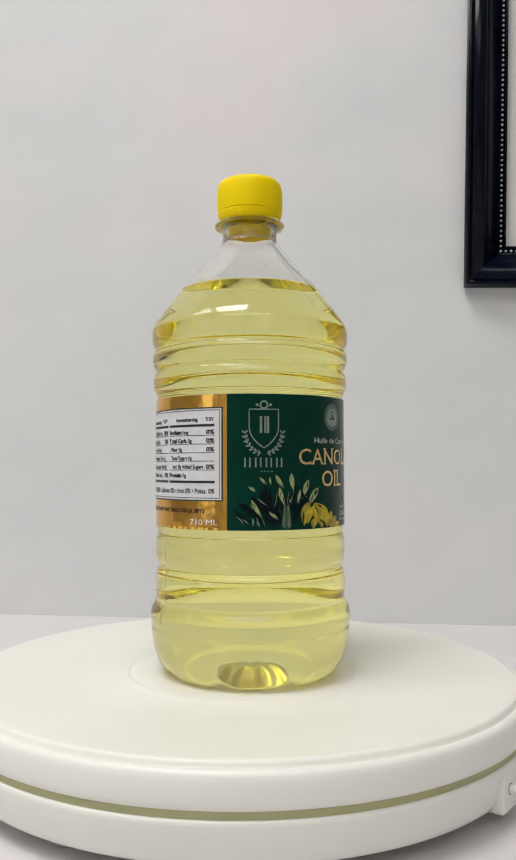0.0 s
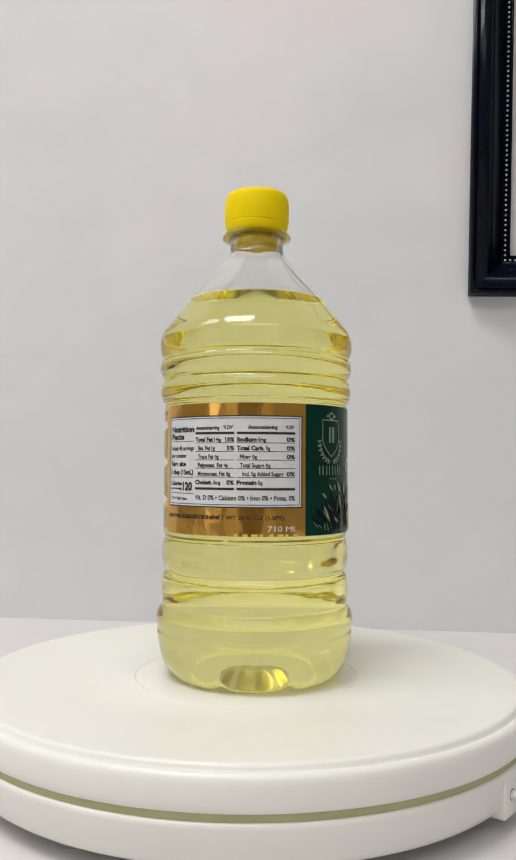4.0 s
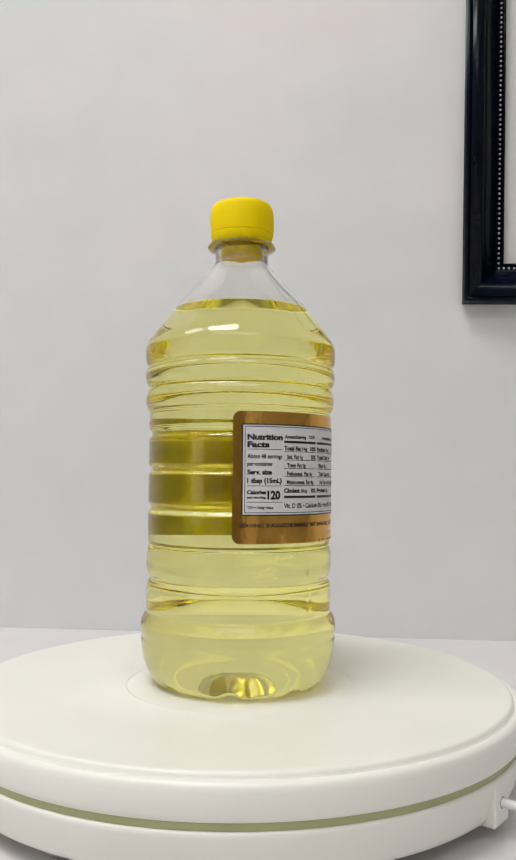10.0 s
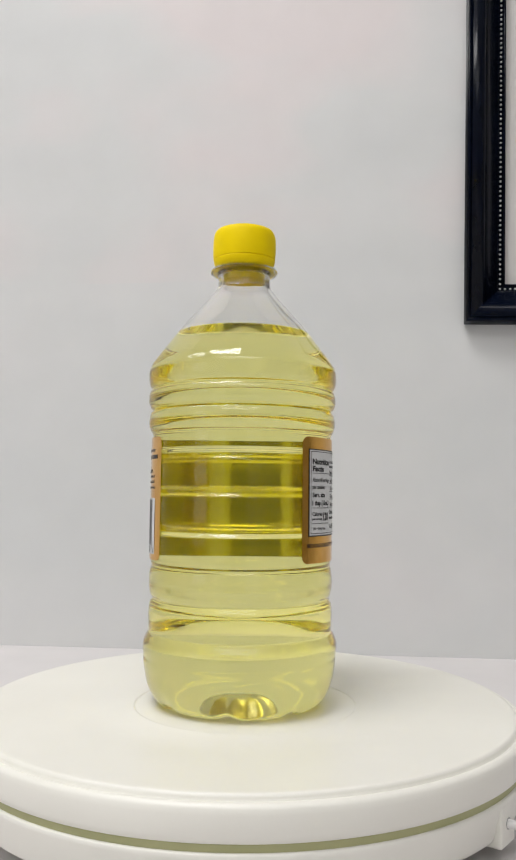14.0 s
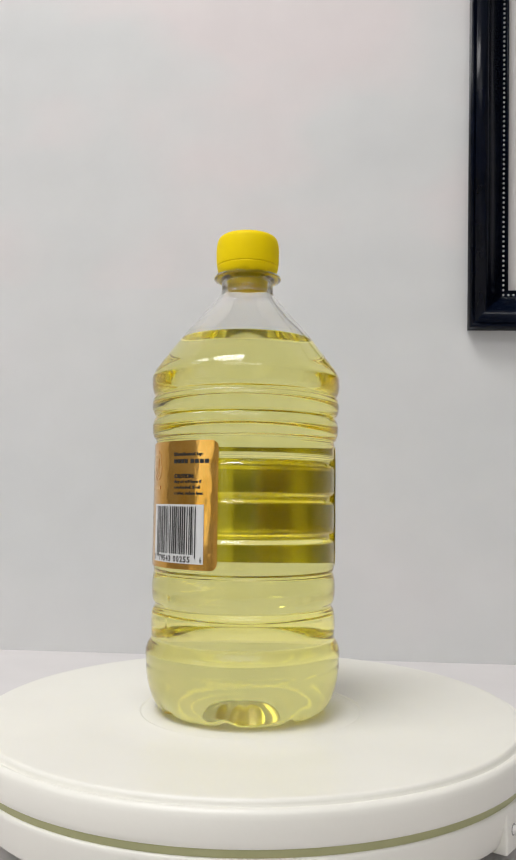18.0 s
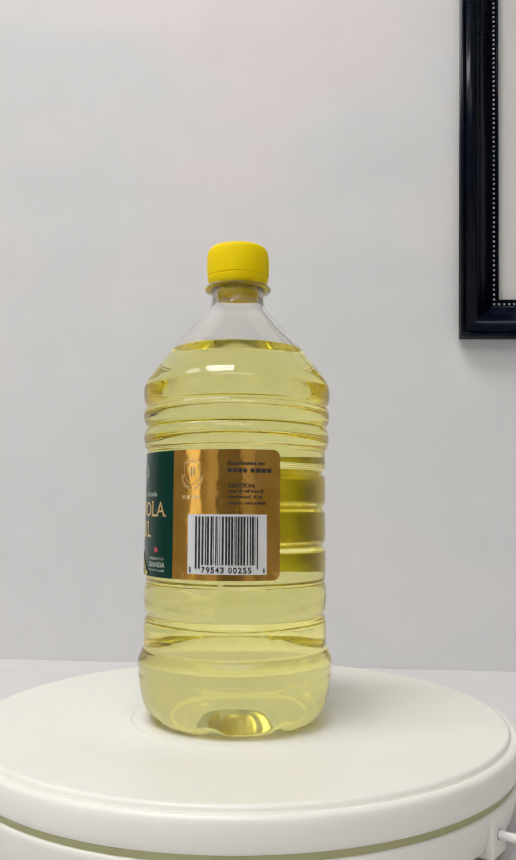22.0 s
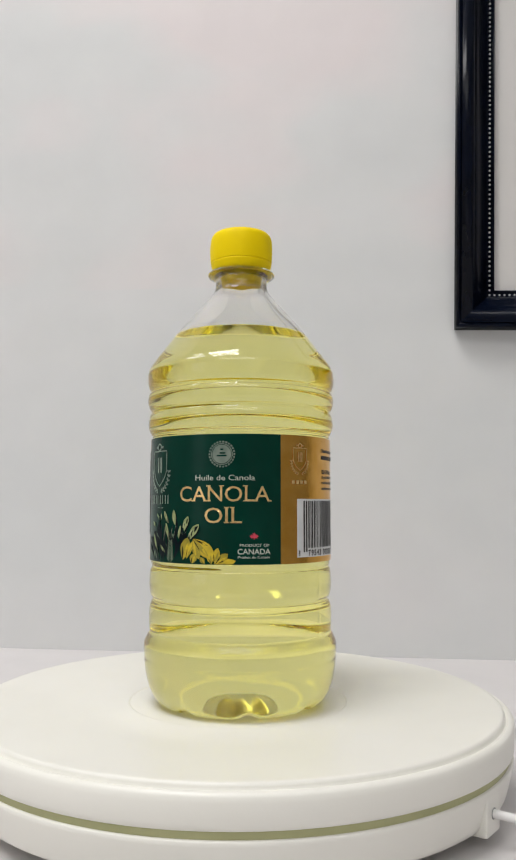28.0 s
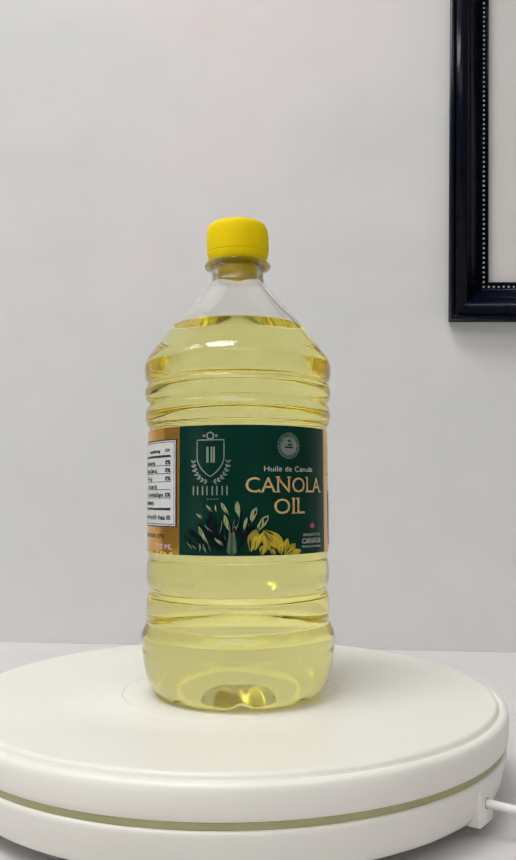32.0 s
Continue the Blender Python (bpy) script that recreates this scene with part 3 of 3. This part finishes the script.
def blade(p, z, angle, length, width, lean=0.0, tip=0.5):
    """The outline of a leaf, bud or petal that starts at (p, z) and points along angle (degrees from upright, to the right)."""
    out, n = [], 9
    ca, sa = math.cos(radians(angle)), math.sin(radians(angle))
    for side in (1, -1):
        for i in (range(n + 1) if side > 0 else range(n - 1, 0, -1)):
            f = i / n
            w = width / 2 * math.sin(math.pi * f ** (0.7 + tip)) ** 0.8 * side + lean * math.sin(math.pi * f)
            u, v = w, f * length
            out.append((p + (u * ca + v * sa) / R_LABEL, z + v * ca - u * sa))
    return out


def nutrition():
    """The nutrition table on the gold panel."""
    part("table_border", patch_bm(-1.778, -0.255, 0.0666, 0.1011, 0.00012), BLACK_INK, LABEL)
    part("table_ground", patch_bm(-1.764, -0.269, 0.0671, 0.1006, 0.00018), WHITE_INK, LABEL, "white nutrition table")
    d = 0.00026
    for p0, p1, z0, z1 in ((-1.748, -1.742, 0.0678, 0.0999), (-0.290, -0.284, 0.0678, 0.0999), (-1.748, -0.284, 0.0999, 0.10015), (-1.748, -0.284, 0.06765, 0.0679)):
        bar("table_line", p0, p1, z0, z1, BLACK_INK, d)
    c1, c2, c2r, c3, c3r = -1.724, -1.350, -0.930, -0.905, -0.336
    words("heading_text", "Nutrition", c1, -1.366, 0.0951, 0.0972, BLACK_INK, 0.028, d)
    words("heading_text", "Facts", c1, -1.505, 0.0923, 0.0944, BLACK_INK, 0.028, d)
    bar("table_line", c1, -1.372, 0.0914, 0.0916, BLACK_INK, d)
    words("small_text", "About 48 servings", c1, -1.372, 0.0881, 0.0898, BLACK_INK, 0.0, d)
    words("small_text", "per container", c1, -1.470, 0.0853, 0.0869, BLACK_INK, 0.0, d)
    words("small_text", "Serv. size", c1, -1.478, 0.0821, 0.0839, BLACK_INK, 0.022, d)
    words("small_text", "1 tbsp (15mL)", c1, -1.376, 0.0789, 0.0807, BLACK_INK, 0.022, d)
    bar("table_line", c1, -1.372, 0.0777, 0.0779, BLACK_INK, d)
    words("small_text", "Calories", c1, -1.536, 0.0747, 0.0762, BLACK_INK, 0.022, d)
    words("small_text", "per serving", c1, -1.540, 0.0731, 0.0740, BLACK_INK, 0.022, d)
    words("calories_text", "120", -1.524, -1.390, 0.0729, 0.0760, BLACK_INK, 0.022, d)
    bar("table_line", c1, -1.372, 0.0716, 0.0718, BLACK_INK, d)
    words("small_text", "*DV = Daily Value", c1, -1.462, 0.0692, 0.0702, BLACK_INK, 0.012, d)
    for a, b in ((c2, c2r), (c3, c3r)):
        bar("thick_rule", a, b, 0.0940, 0.0949, BLACK_INK, d)
        bar("thick_rule", a, b, 0.0732, 0.0741, BLACK_INK, d)
        for z in (0.0907, 0.0875, 0.0843, 0.0812, 0.0779):
            bar("table_line", a, b, z, z + 0.0002, BLACK_INK, d)
    words("small_text", "Amount/serving", c2 + 0.005, -1.080, 0.0958, 0.0972, BLACK_INK, 0.016, d)
    words("small_text", "% DV", -1.040, -0.945, 0.0960, 0.0973, BLACK_INK, 0.016, d)
    words("small_text", "Amount/serving", -0.800, -0.515, 0.0960, 0.0974, BLACK_INK, 0.016, d)
    words("small_text", "% DV", -0.430, -0.345, 0.0961, 0.0974, BLACK_INK, 0.016, d)
    rows2 = (("Total Fat", c2, -1.150, "14g", -1.060, "18%", 1), ("Sat. Fat", -1.318, -1.175, "1g", -1.125, "5%", 0), ("Trans Fat", -1.318, -1.140, "0g", -1.085, "", 0),
             ("Polyunsat. Fat", -1.318, -1.045, "4g", -0.990, "", 0), ("Monounsat. Fat", -1.318, -1.020, "8g", -0.965, "", 0), ("Cholest.", c2, -1.155, "0mg", -1.065, "0%", 1))
    for i, (name, a, b, amount, e, share, strong) in enumerate(rows2):
        z = 0.0913 - 0.0032 * i
        words("row_text", name, a, b, z, z + 0.0016, BLACK_INK, 0.022 if strong else 0.006, d)
        words("row_text", amount, b + 0.012, e, z, z + 0.0015, BLACK_INK, 0.0, d)
        if share:
            words("row_text", share, -1.020 if len(share) > 2 else -1.005, c2r, z, z + 0.0016, BLACK_INK, 0.012, d)
    rows3 = (("Sodium", c3, -0.715, "0mg", -0.625, "0%", 1), ("Total Carb.", c3, -0.640, "0g", -0.585, "0%", 1), ("Fiber", -0.875, -0.770, "0g", -0.710, "0%", 0),
             ("Total Sugars", -0.875, -0.640, "0g", -0.580, "", 0), ("Incl. 0g Added Sugars", -0.850, -0.455, "", 0, "0%", 0), ("Protein", c3, -0.715, "0g", -0.655, "", 1))
    for i, (name, a, b, amount, e, share, strong) in enumerate(rows3):
        z = 0.0913 - 0.0032 * i
        words("row_text", name, a, b, z, z + 0.0016, BLACK_INK, 0.022 if strong else 0.0, d)
        if amount:
            words("row_text", amount, b + 0.012, e, z, z + 0.0015, BLACK_INK, 0.0, d)
        if share:
            words("row_text", share, -0.425, c3r, z, z + 0.0016, BLACK_INK, 0.012, d)
    words("small_text", "Vit. D 0% \u2022 Calcium 0% \u2022 Iron 0% \u2022 Potas. 0%", c2, c3r, 0.0695, 0.0713, BLACK_INK, 0.0, d)
    words("serving_text", "SERVING SUGGESTION/NET WT 24 FL OZ (1.5PT)", -1.795, -0.448, 0.0623, 0.0638, BROWN_INK, 0.022)
    words("volume_text", "710 ML", -0.606, -0.308, 0.0580, 0.0601, WHITE_INK, 0.0)
    for k in range(8):
        a = -0.925 + k * 0.082
        bar("cut_off_print", a, a + 0.03 + 0.018 * (k % 3), Z_LOW + 0.0001, Z_LOW + 0.0009, YELLOW_INK)


nutrition()


def crest(pc, z, size, ink, name):
    """The shield with its ring and two sprays of leaves."""
    s = size
    w = 0.0053 * s
    def P(x, y):
        return (pc + x / R_LABEL, z + y)
    side = []
    for i in range(13):
        f = i / 12
        side.append((w * max(0.0, math.cos(max(0.0, (f - 0.42) / 0.58) * math.pi / 2)) ** 0.8, -0.0138 * s * f))
    line = [P(0, 0.0)] + [P(w, 0.0)] + [P(x, -0.0012 * s + y * 0.93) for x, y in side] + [P(-x, -0.0012 * s + y * 0.93) for x, y in side[::-1]] + [P(-w, 0.0), P(0, 0.0)]
    part(name + "_shield", stroke_bm(line, 0.00045 * s, 0.0002), ink, LABEL)
    circle = [P(0.0013 * s * math.sin(2 * math.pi * k / 20), 0.0016 * s + 0.0013 * s * math.cos(2 * math.pi * k / 20)) for k in range(21)]
    part(name + "_ring", stroke_bm(circle, 0.0006 * s, 0.00022), ink, LABEL)
    for q in (-1, 1):
        part(name + "_scroll", outline_bm([P(q * 0.0024 * s + 0.0006 * s * math.cos(k), 0.0016 * s + 0.0006 * s * math.sin(k)) for k in (0, 1, 2, 3, 4, 5)], 0.0002), ink, LABEL)
    # the mark inside, as plain bars
    for x, w2 in ((-0.0011, 0.0009), (0.0004, 0.0005), (0.0014, 0.0009)):
        part(name + "_mark", stroke_bm([P(x * s, -0.0026 * s), P(x * s, -0.0087 * s)], w2 * s, 0.0002), ink, LABEL)
    for q in (-1, 1):
        stem = [P(q * 0.0068 * s * math.cos(radians(a)), -0.0082 * s - 0.0080 * s * math.sin(radians(a))) for a in range(2, 84, 8)]
        part(name + "_stem", stroke_bm(stem, 0.00022 * s, 0.0002), ink, LABEL)
        for k in range(7):
            a = 4 + 12.5 * k
            x, y = q * 0.0068 * s * math.cos(radians(a)), -0.0082 * s - 0.0080 * s * math.sin(radians(a))
            for turn in (-42, 42):
                part(name + "_leaf", outline_bm(blade(pc + x / R_LABEL, z + y, q * a + turn, 0.0015 * s, 0.0007 * s), 0.0002), ink, LABEL)


crest(0.256, 0.1001, 1.0, SILVER_INK, "crest")
crest(1.893, 0.1008, 0.62, GOLD_INK, "small_crest")
# the brand lettering as plain bars
for k in range(4):
    for q in (0.0, 0.046):
        bar("brand_bar", 0.070 + 0.100 * k + q, 0.070 + 0.100 * k + q + 0.015, 0.0790, 0.0825, SILVER_INK)
    bar("brand_bar", 1.788 + 0.052 * k, 1.788 + 0.052 * k + 0.036, 0.0868, 0.0882, GOLD_INK)
    bar("fine_print_bar", 0.225 + 0.032 * k, 0.225 + 0.032 * k + 0.016, 0.0773, 0.0777, SILVER_INK)


# small strokes at the feet and heads of the title's letters
SERIFS = [(p, 0.0800) for p in (0.764, 0.904, 0.934, 1.303, 1.400, 1.540)] + [(p, 0.08565) for p in (0.934, 1.067, 1.303)] + [(p, z) for p in (1.117, 1.173) for z in (0.0718, 0.07745)]


def front():
    """The lettering and the seal on the green panel."""
    words("title_text", "CANOLA", 0.604, 1.548, 0.0800, 0.0861, GOLD_INK, 0.003)
    words("title_text", "OIL", 0.893, 1.268, 0.0718, 0.0779, GOLD_INK, 0.003)
    for p, zs in SERIFS:
        bar("title_serif", p - 0.024, p + 0.024, zs, zs + 0.00045, GOLD_INK, 0.00021)
    words("subtitle_text", "Huile de Canola", 0.791, 1.396, 0.0880, 0.0902, PALE_INK, 0.0)
    words("origin_text", "PRODUCT OF", 1.248, 1.540, 0.0629, 0.0640, PALE_INK, 0.004)
    words("origin_text", "CANADA", 1.226, 1.552, 0.0601, 0.0622, PALE_INK, 0.010)
    words("origin_text", "Produit du Canada", 1.230, 1.546, 0.0585, 0.0595, PALE_INK, 0.0)
    leaf = [(0, 1.0), (0.16, 0.66), (0.34, 0.72), (0.28, 0.36), (0.62, 0.52), (0.66, 0.30), (0.95, 0.24), (0.62, -0.06), (0.68, -0.22), (0.10, -0.16), (0.08, -0.5)]
    leaf = leaf + [(-x, y) for x, y in leaf[::-1]]
    part("maple_leaf", outline_bm([(1.388 + 0.0019 * x / R_LABEL, 0.0665 + 0.0019 * y) for x, y in leaf], 0.0002), RED_INK, LABEL, "small red maple leaf")
    pc, zc = 1.067, 0.0980
    def circle(r, n=40):
        return [(pc + r * math.cos(2 * math.pi * k / n) / R_LABEL, zc + r * math.sin(2 * math.pi * k / n)) for k in range(n + 1)]
    part("seal_disc", outline_bm(circle(0.0036)[:-1], 0.0002), SILVER_INK, LABEL, "pale round seal")
    part("seal_ring", stroke_bm(circle(0.0040), 0.0003, 0.0002), SILVER_INK, LABEL)
    for k in range(26):
        a = 2 * math.pi * k / 26
        part("seal_bead", outline_bm([(pc + (0.0048 * math.cos(a) + 0.0004 * math.cos(q)) / R_LABEL, zc + 0.0048 * math.sin(a) + 0.0004 * math.sin(q)) for q in (0, 1.05, 2.1, 3.14, 4.2, 5.25)], 0.0002), SILVER_INK, LABEL)
    for x0, x1, y in ((-0.0019, 0.0019, -0.0006), (-0.0008, 0.0014, 0.0004), (-0.0006, 0.0006, 0.0018)):
        bar("seal_bar", pc + x0 / R_LABEL, pc + x1 / R_LABEL, zc + y - 0.0003, zc + y + 0.0003, GREEN, 0.0003)


front()


def plant():
    """The printed sprig: dark leaves, pale buds and yellow blossoms, cut off by the panel's lower edge."""
    rng = random.Random(5)

    def put(name, shape, ink, dr):
        shape = [(max(p, L_GREEN + 0.01), max(z, Z_LOW + 0.0002)) for p, z in shape]
        part(name, outline_bm(shape, dr), ink, LABEL)

    for k in range(44):
        f = rng.random()
        p, z = 0.16 + 0.50 * f, 0.0563 + 0.0085 * rng.random() * (1.0 - 0.6 * abs(f - 0.5))
        turn, ln, w, lean = rng.uniform(-62, 20) + 30 * f, rng.uniform(0.005, 0.0105), rng.uniform(0.0011, 0.0021), rng.uniform(-0.0006, 0.0006)
        put("printed_leaf", blade(p, z, turn, ln, w, lean), LEAF_INK, 0.0002 + 0.000002 * k)
        if k % 4 == 0:   # its pale edge
            put("printed_leaf_edge", blade(p + 0.36 * w / R_LABEL, z + 0.3 * ln, turn, ln * 0.6, w * 0.18, lean), VEIN_INK, 0.000201 + 0.000002 * k)
    for k in range(8):
        p = 0.06 + 0.20 * rng.random()
        put("printed_leaf", blade(p, 0.0563 + 0.004 * rng.random(), rng.uniform(-60, 10), rng.uniform(0.002, 0.004), 0.0004, 0.0002), VEIN_INK, 0.00030)
    for k in range(8):
        z = 0.0563 + 0.0011 * k
        for q in (-1, 1):
            put("printed_leaf", blade(0.470, z, q * 44, 0.0030 - 0.0002 * k, 0.0006), VEIN_INK, 0.00031)
    # pods and buds: foot, slant, length, width
    buds = ((0.446, 0.0714, -32, 0.0054, 0.0018), (0.456, 0.0650, -18, 0.0066, 0.0020), (0.545, 0.0706, -8, 0.0058, 0.0023), (0.663, 0.0686, 18, 0.0056, 0.0027), (0.732, 0.0654, 33, 0.0066, 0.0033),
            (0.240, 0.0604, -30, 0.0074, 0.0017), (0.280, 0.0726, -42, 0.0036, 0.0008), (0.180, 0.0700, -52, 0.0032, 0.0009), (0.320, 0.0726, -8, 0.0027, 0.0008), (0.390, 0.0600, -50, 0.0042, 0.0011), (0.590, 0.0655, 12, 0.0050, 0.0014))
    for k, (p, z, a, ln, w) in enumerate(buds):
        put("printed_leaf", blade(p + 0.014, z - 0.0003, a, ln, w * 0.85, -0.12 * w), LEAF_INK, 0.00034 + 0.000003 * k)
        put("printed_bud", blade(p, z, a, ln * 1.08, w * 0.85, -0.12 * w), BUD_INK, 0.000342 + 0.000003 * k)
        put("printed_bud", blade(p - 0.20 * w / R_LABEL, z + 0.0008, a, ln * 0.55, w * 0.16, -0.10 * w), PALE_BUD, 0.00038)
    # blossoms: foot, slant, length, width, lit
    petals = ((0.650, 0.0575, 14, 0.0090, 0.0046, 0), (0.690, 0.0580, 24, 0.0075, 0.0020, 1), (0.775, 0.0658, 130, 0.0112, 0.0052, 1), (0.770, 0.0655, 160, 0.0080, 0.0032, 0), (0.760, 0.0563, 15, 0.0040, 0.0030, 0),
              (1.000, 0.0563, 12, 0.0064, 0.0026, 1), (1.010, 0.0563, 50, 0.0062, 0.0030, 0), (1.020, 0.0563, 80, 0.0074, 0.0026, 1), (0.970, 0.0563, -14, 0.0040, 0.0024, 1), (0.900, 0.0563, -35, 0.0030, 0.0020, 0))
    for k, (p, z, a, ln, w, lit) in enumerate(petals):
        put("printed_petal", blade(p, z, a, ln, w), PETAL_INK if lit else PETAL_DARK, 0.00042 + 0.000006 * k)
        put("printed_petal_fold", blade(p, z, a + 7, ln * 0.82, w * 0.30), PETAL_DARK if lit else PETAL_INK, 0.000422 + 0.000006 * k)
        put("printed_petal_fold", blade(p, z, a - 16, ln * 0.6, w * 0.14), LEAF_INK, 0.000424 + 0.000006 * k)


plant()


def barcode():
    """The barcode panel and the lines over it."""
    part("barcode_ground", patch_bm(1.853, 2.652, 0.0584, 0.0810, 0.00012), WHITE_INK, LABEL, "white barcode panel")
    rng = random.Random(11)
    p, k = 1.934, 0
    while p < 2.572:
        w = rng.choice((1, 2, 2, 3, 3)) * 0.0070
        low = 0.0604 if k < 2 or p > 2.53 else 0.0619
        bar("barcode_bar", p, min(p + w, 2.578), low, 0.0802, BLACK_INK)
        p += w + rng.choice((1, 1, 1, 2, 2)) * 0.0070
        k += 1
    for text, a, b in (("8", 1.872, 1.892), ("79543", 2.003, 2.232), ("00255", 2.272, 2.500), ("6", 2.612, 2.634)):
        step = (b - a + 0.009) / len(text)
        for i, digit in enumerate(text):
            words("barcode_digit", digit, a + step * i, a + step * (i + 1) - 0.009, 0.0590, 0.0612, BLACK_INK, 0.01)
    words("maker_text", "Distributed by:", 2.258, 2.632, 0.0999, 0.1012, BLACK_INK, 0.012)
    for k, (a, b) in enumerate(((2.260, 2.300), (2.312, 2.352), (2.364, 2.402), (2.414, 2.448), (2.488, 2.526), (2.540, 2.584), (2.596, 2.640), (2.652, 2.698))):
        bar("brand_bar", a, b, 0.0969, 0.0985, BLACK_INK)
    words("caution_text", "CAUTION:", 2.264, 2.531, 0.0912, 0.0928, BLACK_INK, 0.012)
    words("caution_text", "Any oil will burn if", 2.264, 2.618, 0.0893, 0.0905, BLACK_INK, 0.004)
    words("caution_text", "overheated. If oil", 2.264, 2.600, 0.0871, 0.0883, BLACK_INK, 0.004)
    words("caution_text", "smokes, reduce heat", 2.264, 2.640, 0.0848, 0.0860, BLACK_INK, 0.004)


barcode()


# ---- picture frame on the wall ----
def picture_frame():
    f = tagged(new("picture_frame"), "blue-black lacquered picture frame with silver beads hanging on the wall", "picture frame")
    u0, z0 = 0.1650, PLATE + 0.2129
    w, h = 0.278, 0.356
    f.matrix_world = ROOM @ Matrix.Translation((u0, -0.0009, z0)) @ pose(0, 0, 0, 0, 1.3, 0)
    # section from the outer edge inwards: distance and height over the wall
    section = [(0.0, 0.0), (0.0, 0.0120), (0.0007, 0.0140), (0.0022, 0.0147), (0.0034, 0.0147), (0.0042, 0.0160), (0.0060, 0.0188), (0.0085, 0.0204), (0.0108, 0.0206), (0.0122, 0.0198), (0.0130, 0.0182), (0.0148, 0.0176), (0.0175, 0.0160),
               (0.0200, 0.0142), (0.0219, 0.0134), (0.0227, 0.0134), (0.0232, 0.0112), (0.0268, 0.0108), (0.0272, 0.0116), (0.0281, 0.0116), (0.0283, 0.0060), (0.0283, 0.0)]
    section = curve_through(section[:2], 1)[:-1] + curve_through(section[1:-2], 3) + section[-2:]
    corners = ((0, 0), (w, 0), (w, h), (0, h))
    for k in range(4):
        bm = bmesh.new()
        a, b = corners[k], corners[(k + 1) % 4]
        ends = []
        for (cx, cz) in (a, b):
            sx, sz = (1 if cx == 0 else -1), (1 if cz == 0 else -1)
            ends.append([bm.verts.new((cx + sx * d, -n, cz + sz * d)) for d, n in section])
        for i in range(len(section) - 1):
            bm.faces.new((ends[0][i], ends[1][i], ends[1][i + 1], ends[0][i + 1]))
        bm.faces.new(ends[0])
        bm.faces.new(ends[1][::-1])
        bmesh.ops.recalc_face_normals(bm, faces=bm.faces[:])
        part("moulding", bm, LACQUER, f)
    part("picture", box_bm(0.0281, w - 0.0281, -0.0060, -0.0030, 0.0281, h - 0.0281), MAT_BOARD, f, "blank pale paper picture", False)
    bm = bmesh.new()
    bmesh.ops.create_icosphere(bm, subdivisions=1, radius=0.00095)
    me = bpy.data.meshes.new("bead")
    bm.to_mesh(me)
    bm.free()
    me.materials.append(BEAD)
    for p in me.polygons:
        p.use_smooth = True
    d, step = 0.0246, 0.00372
    nx, nz = round((w - 2 * d) / step), round((h - 2 * d) / step)
    spots = [(d + (w - 2 * d) * i / nx, d + q * (h - 2 * d)) for i in range(nx + 1) for q in (0, 1)] + [(d + q * (w - 2 * d), d + (h - 2 * d) * i / nz) for i in range(1, nz) for q in (0, 1)]
    for x, z in spots:
        ob = new("bead", me)
        ob.parent = f
        ob.location = (x, -0.0112, z)


picture_frame()


# ---- what moves ----
LEAN = pose(0.0035, -0.0007, PLATE + 0.0002, math.degrees(0.0012), math.degrees(-0.0052), 0)


def motions():
    turns = [(t, Matrix.Rotation(SPIN * t - 3.3e-5 * t * (t - 32), 4, "Z")) for t in range(33)]
    walk(PLATTER, turns)
    walk(BOTTLE, [(t, m @ LEAN) for t, m in turns])


motions()
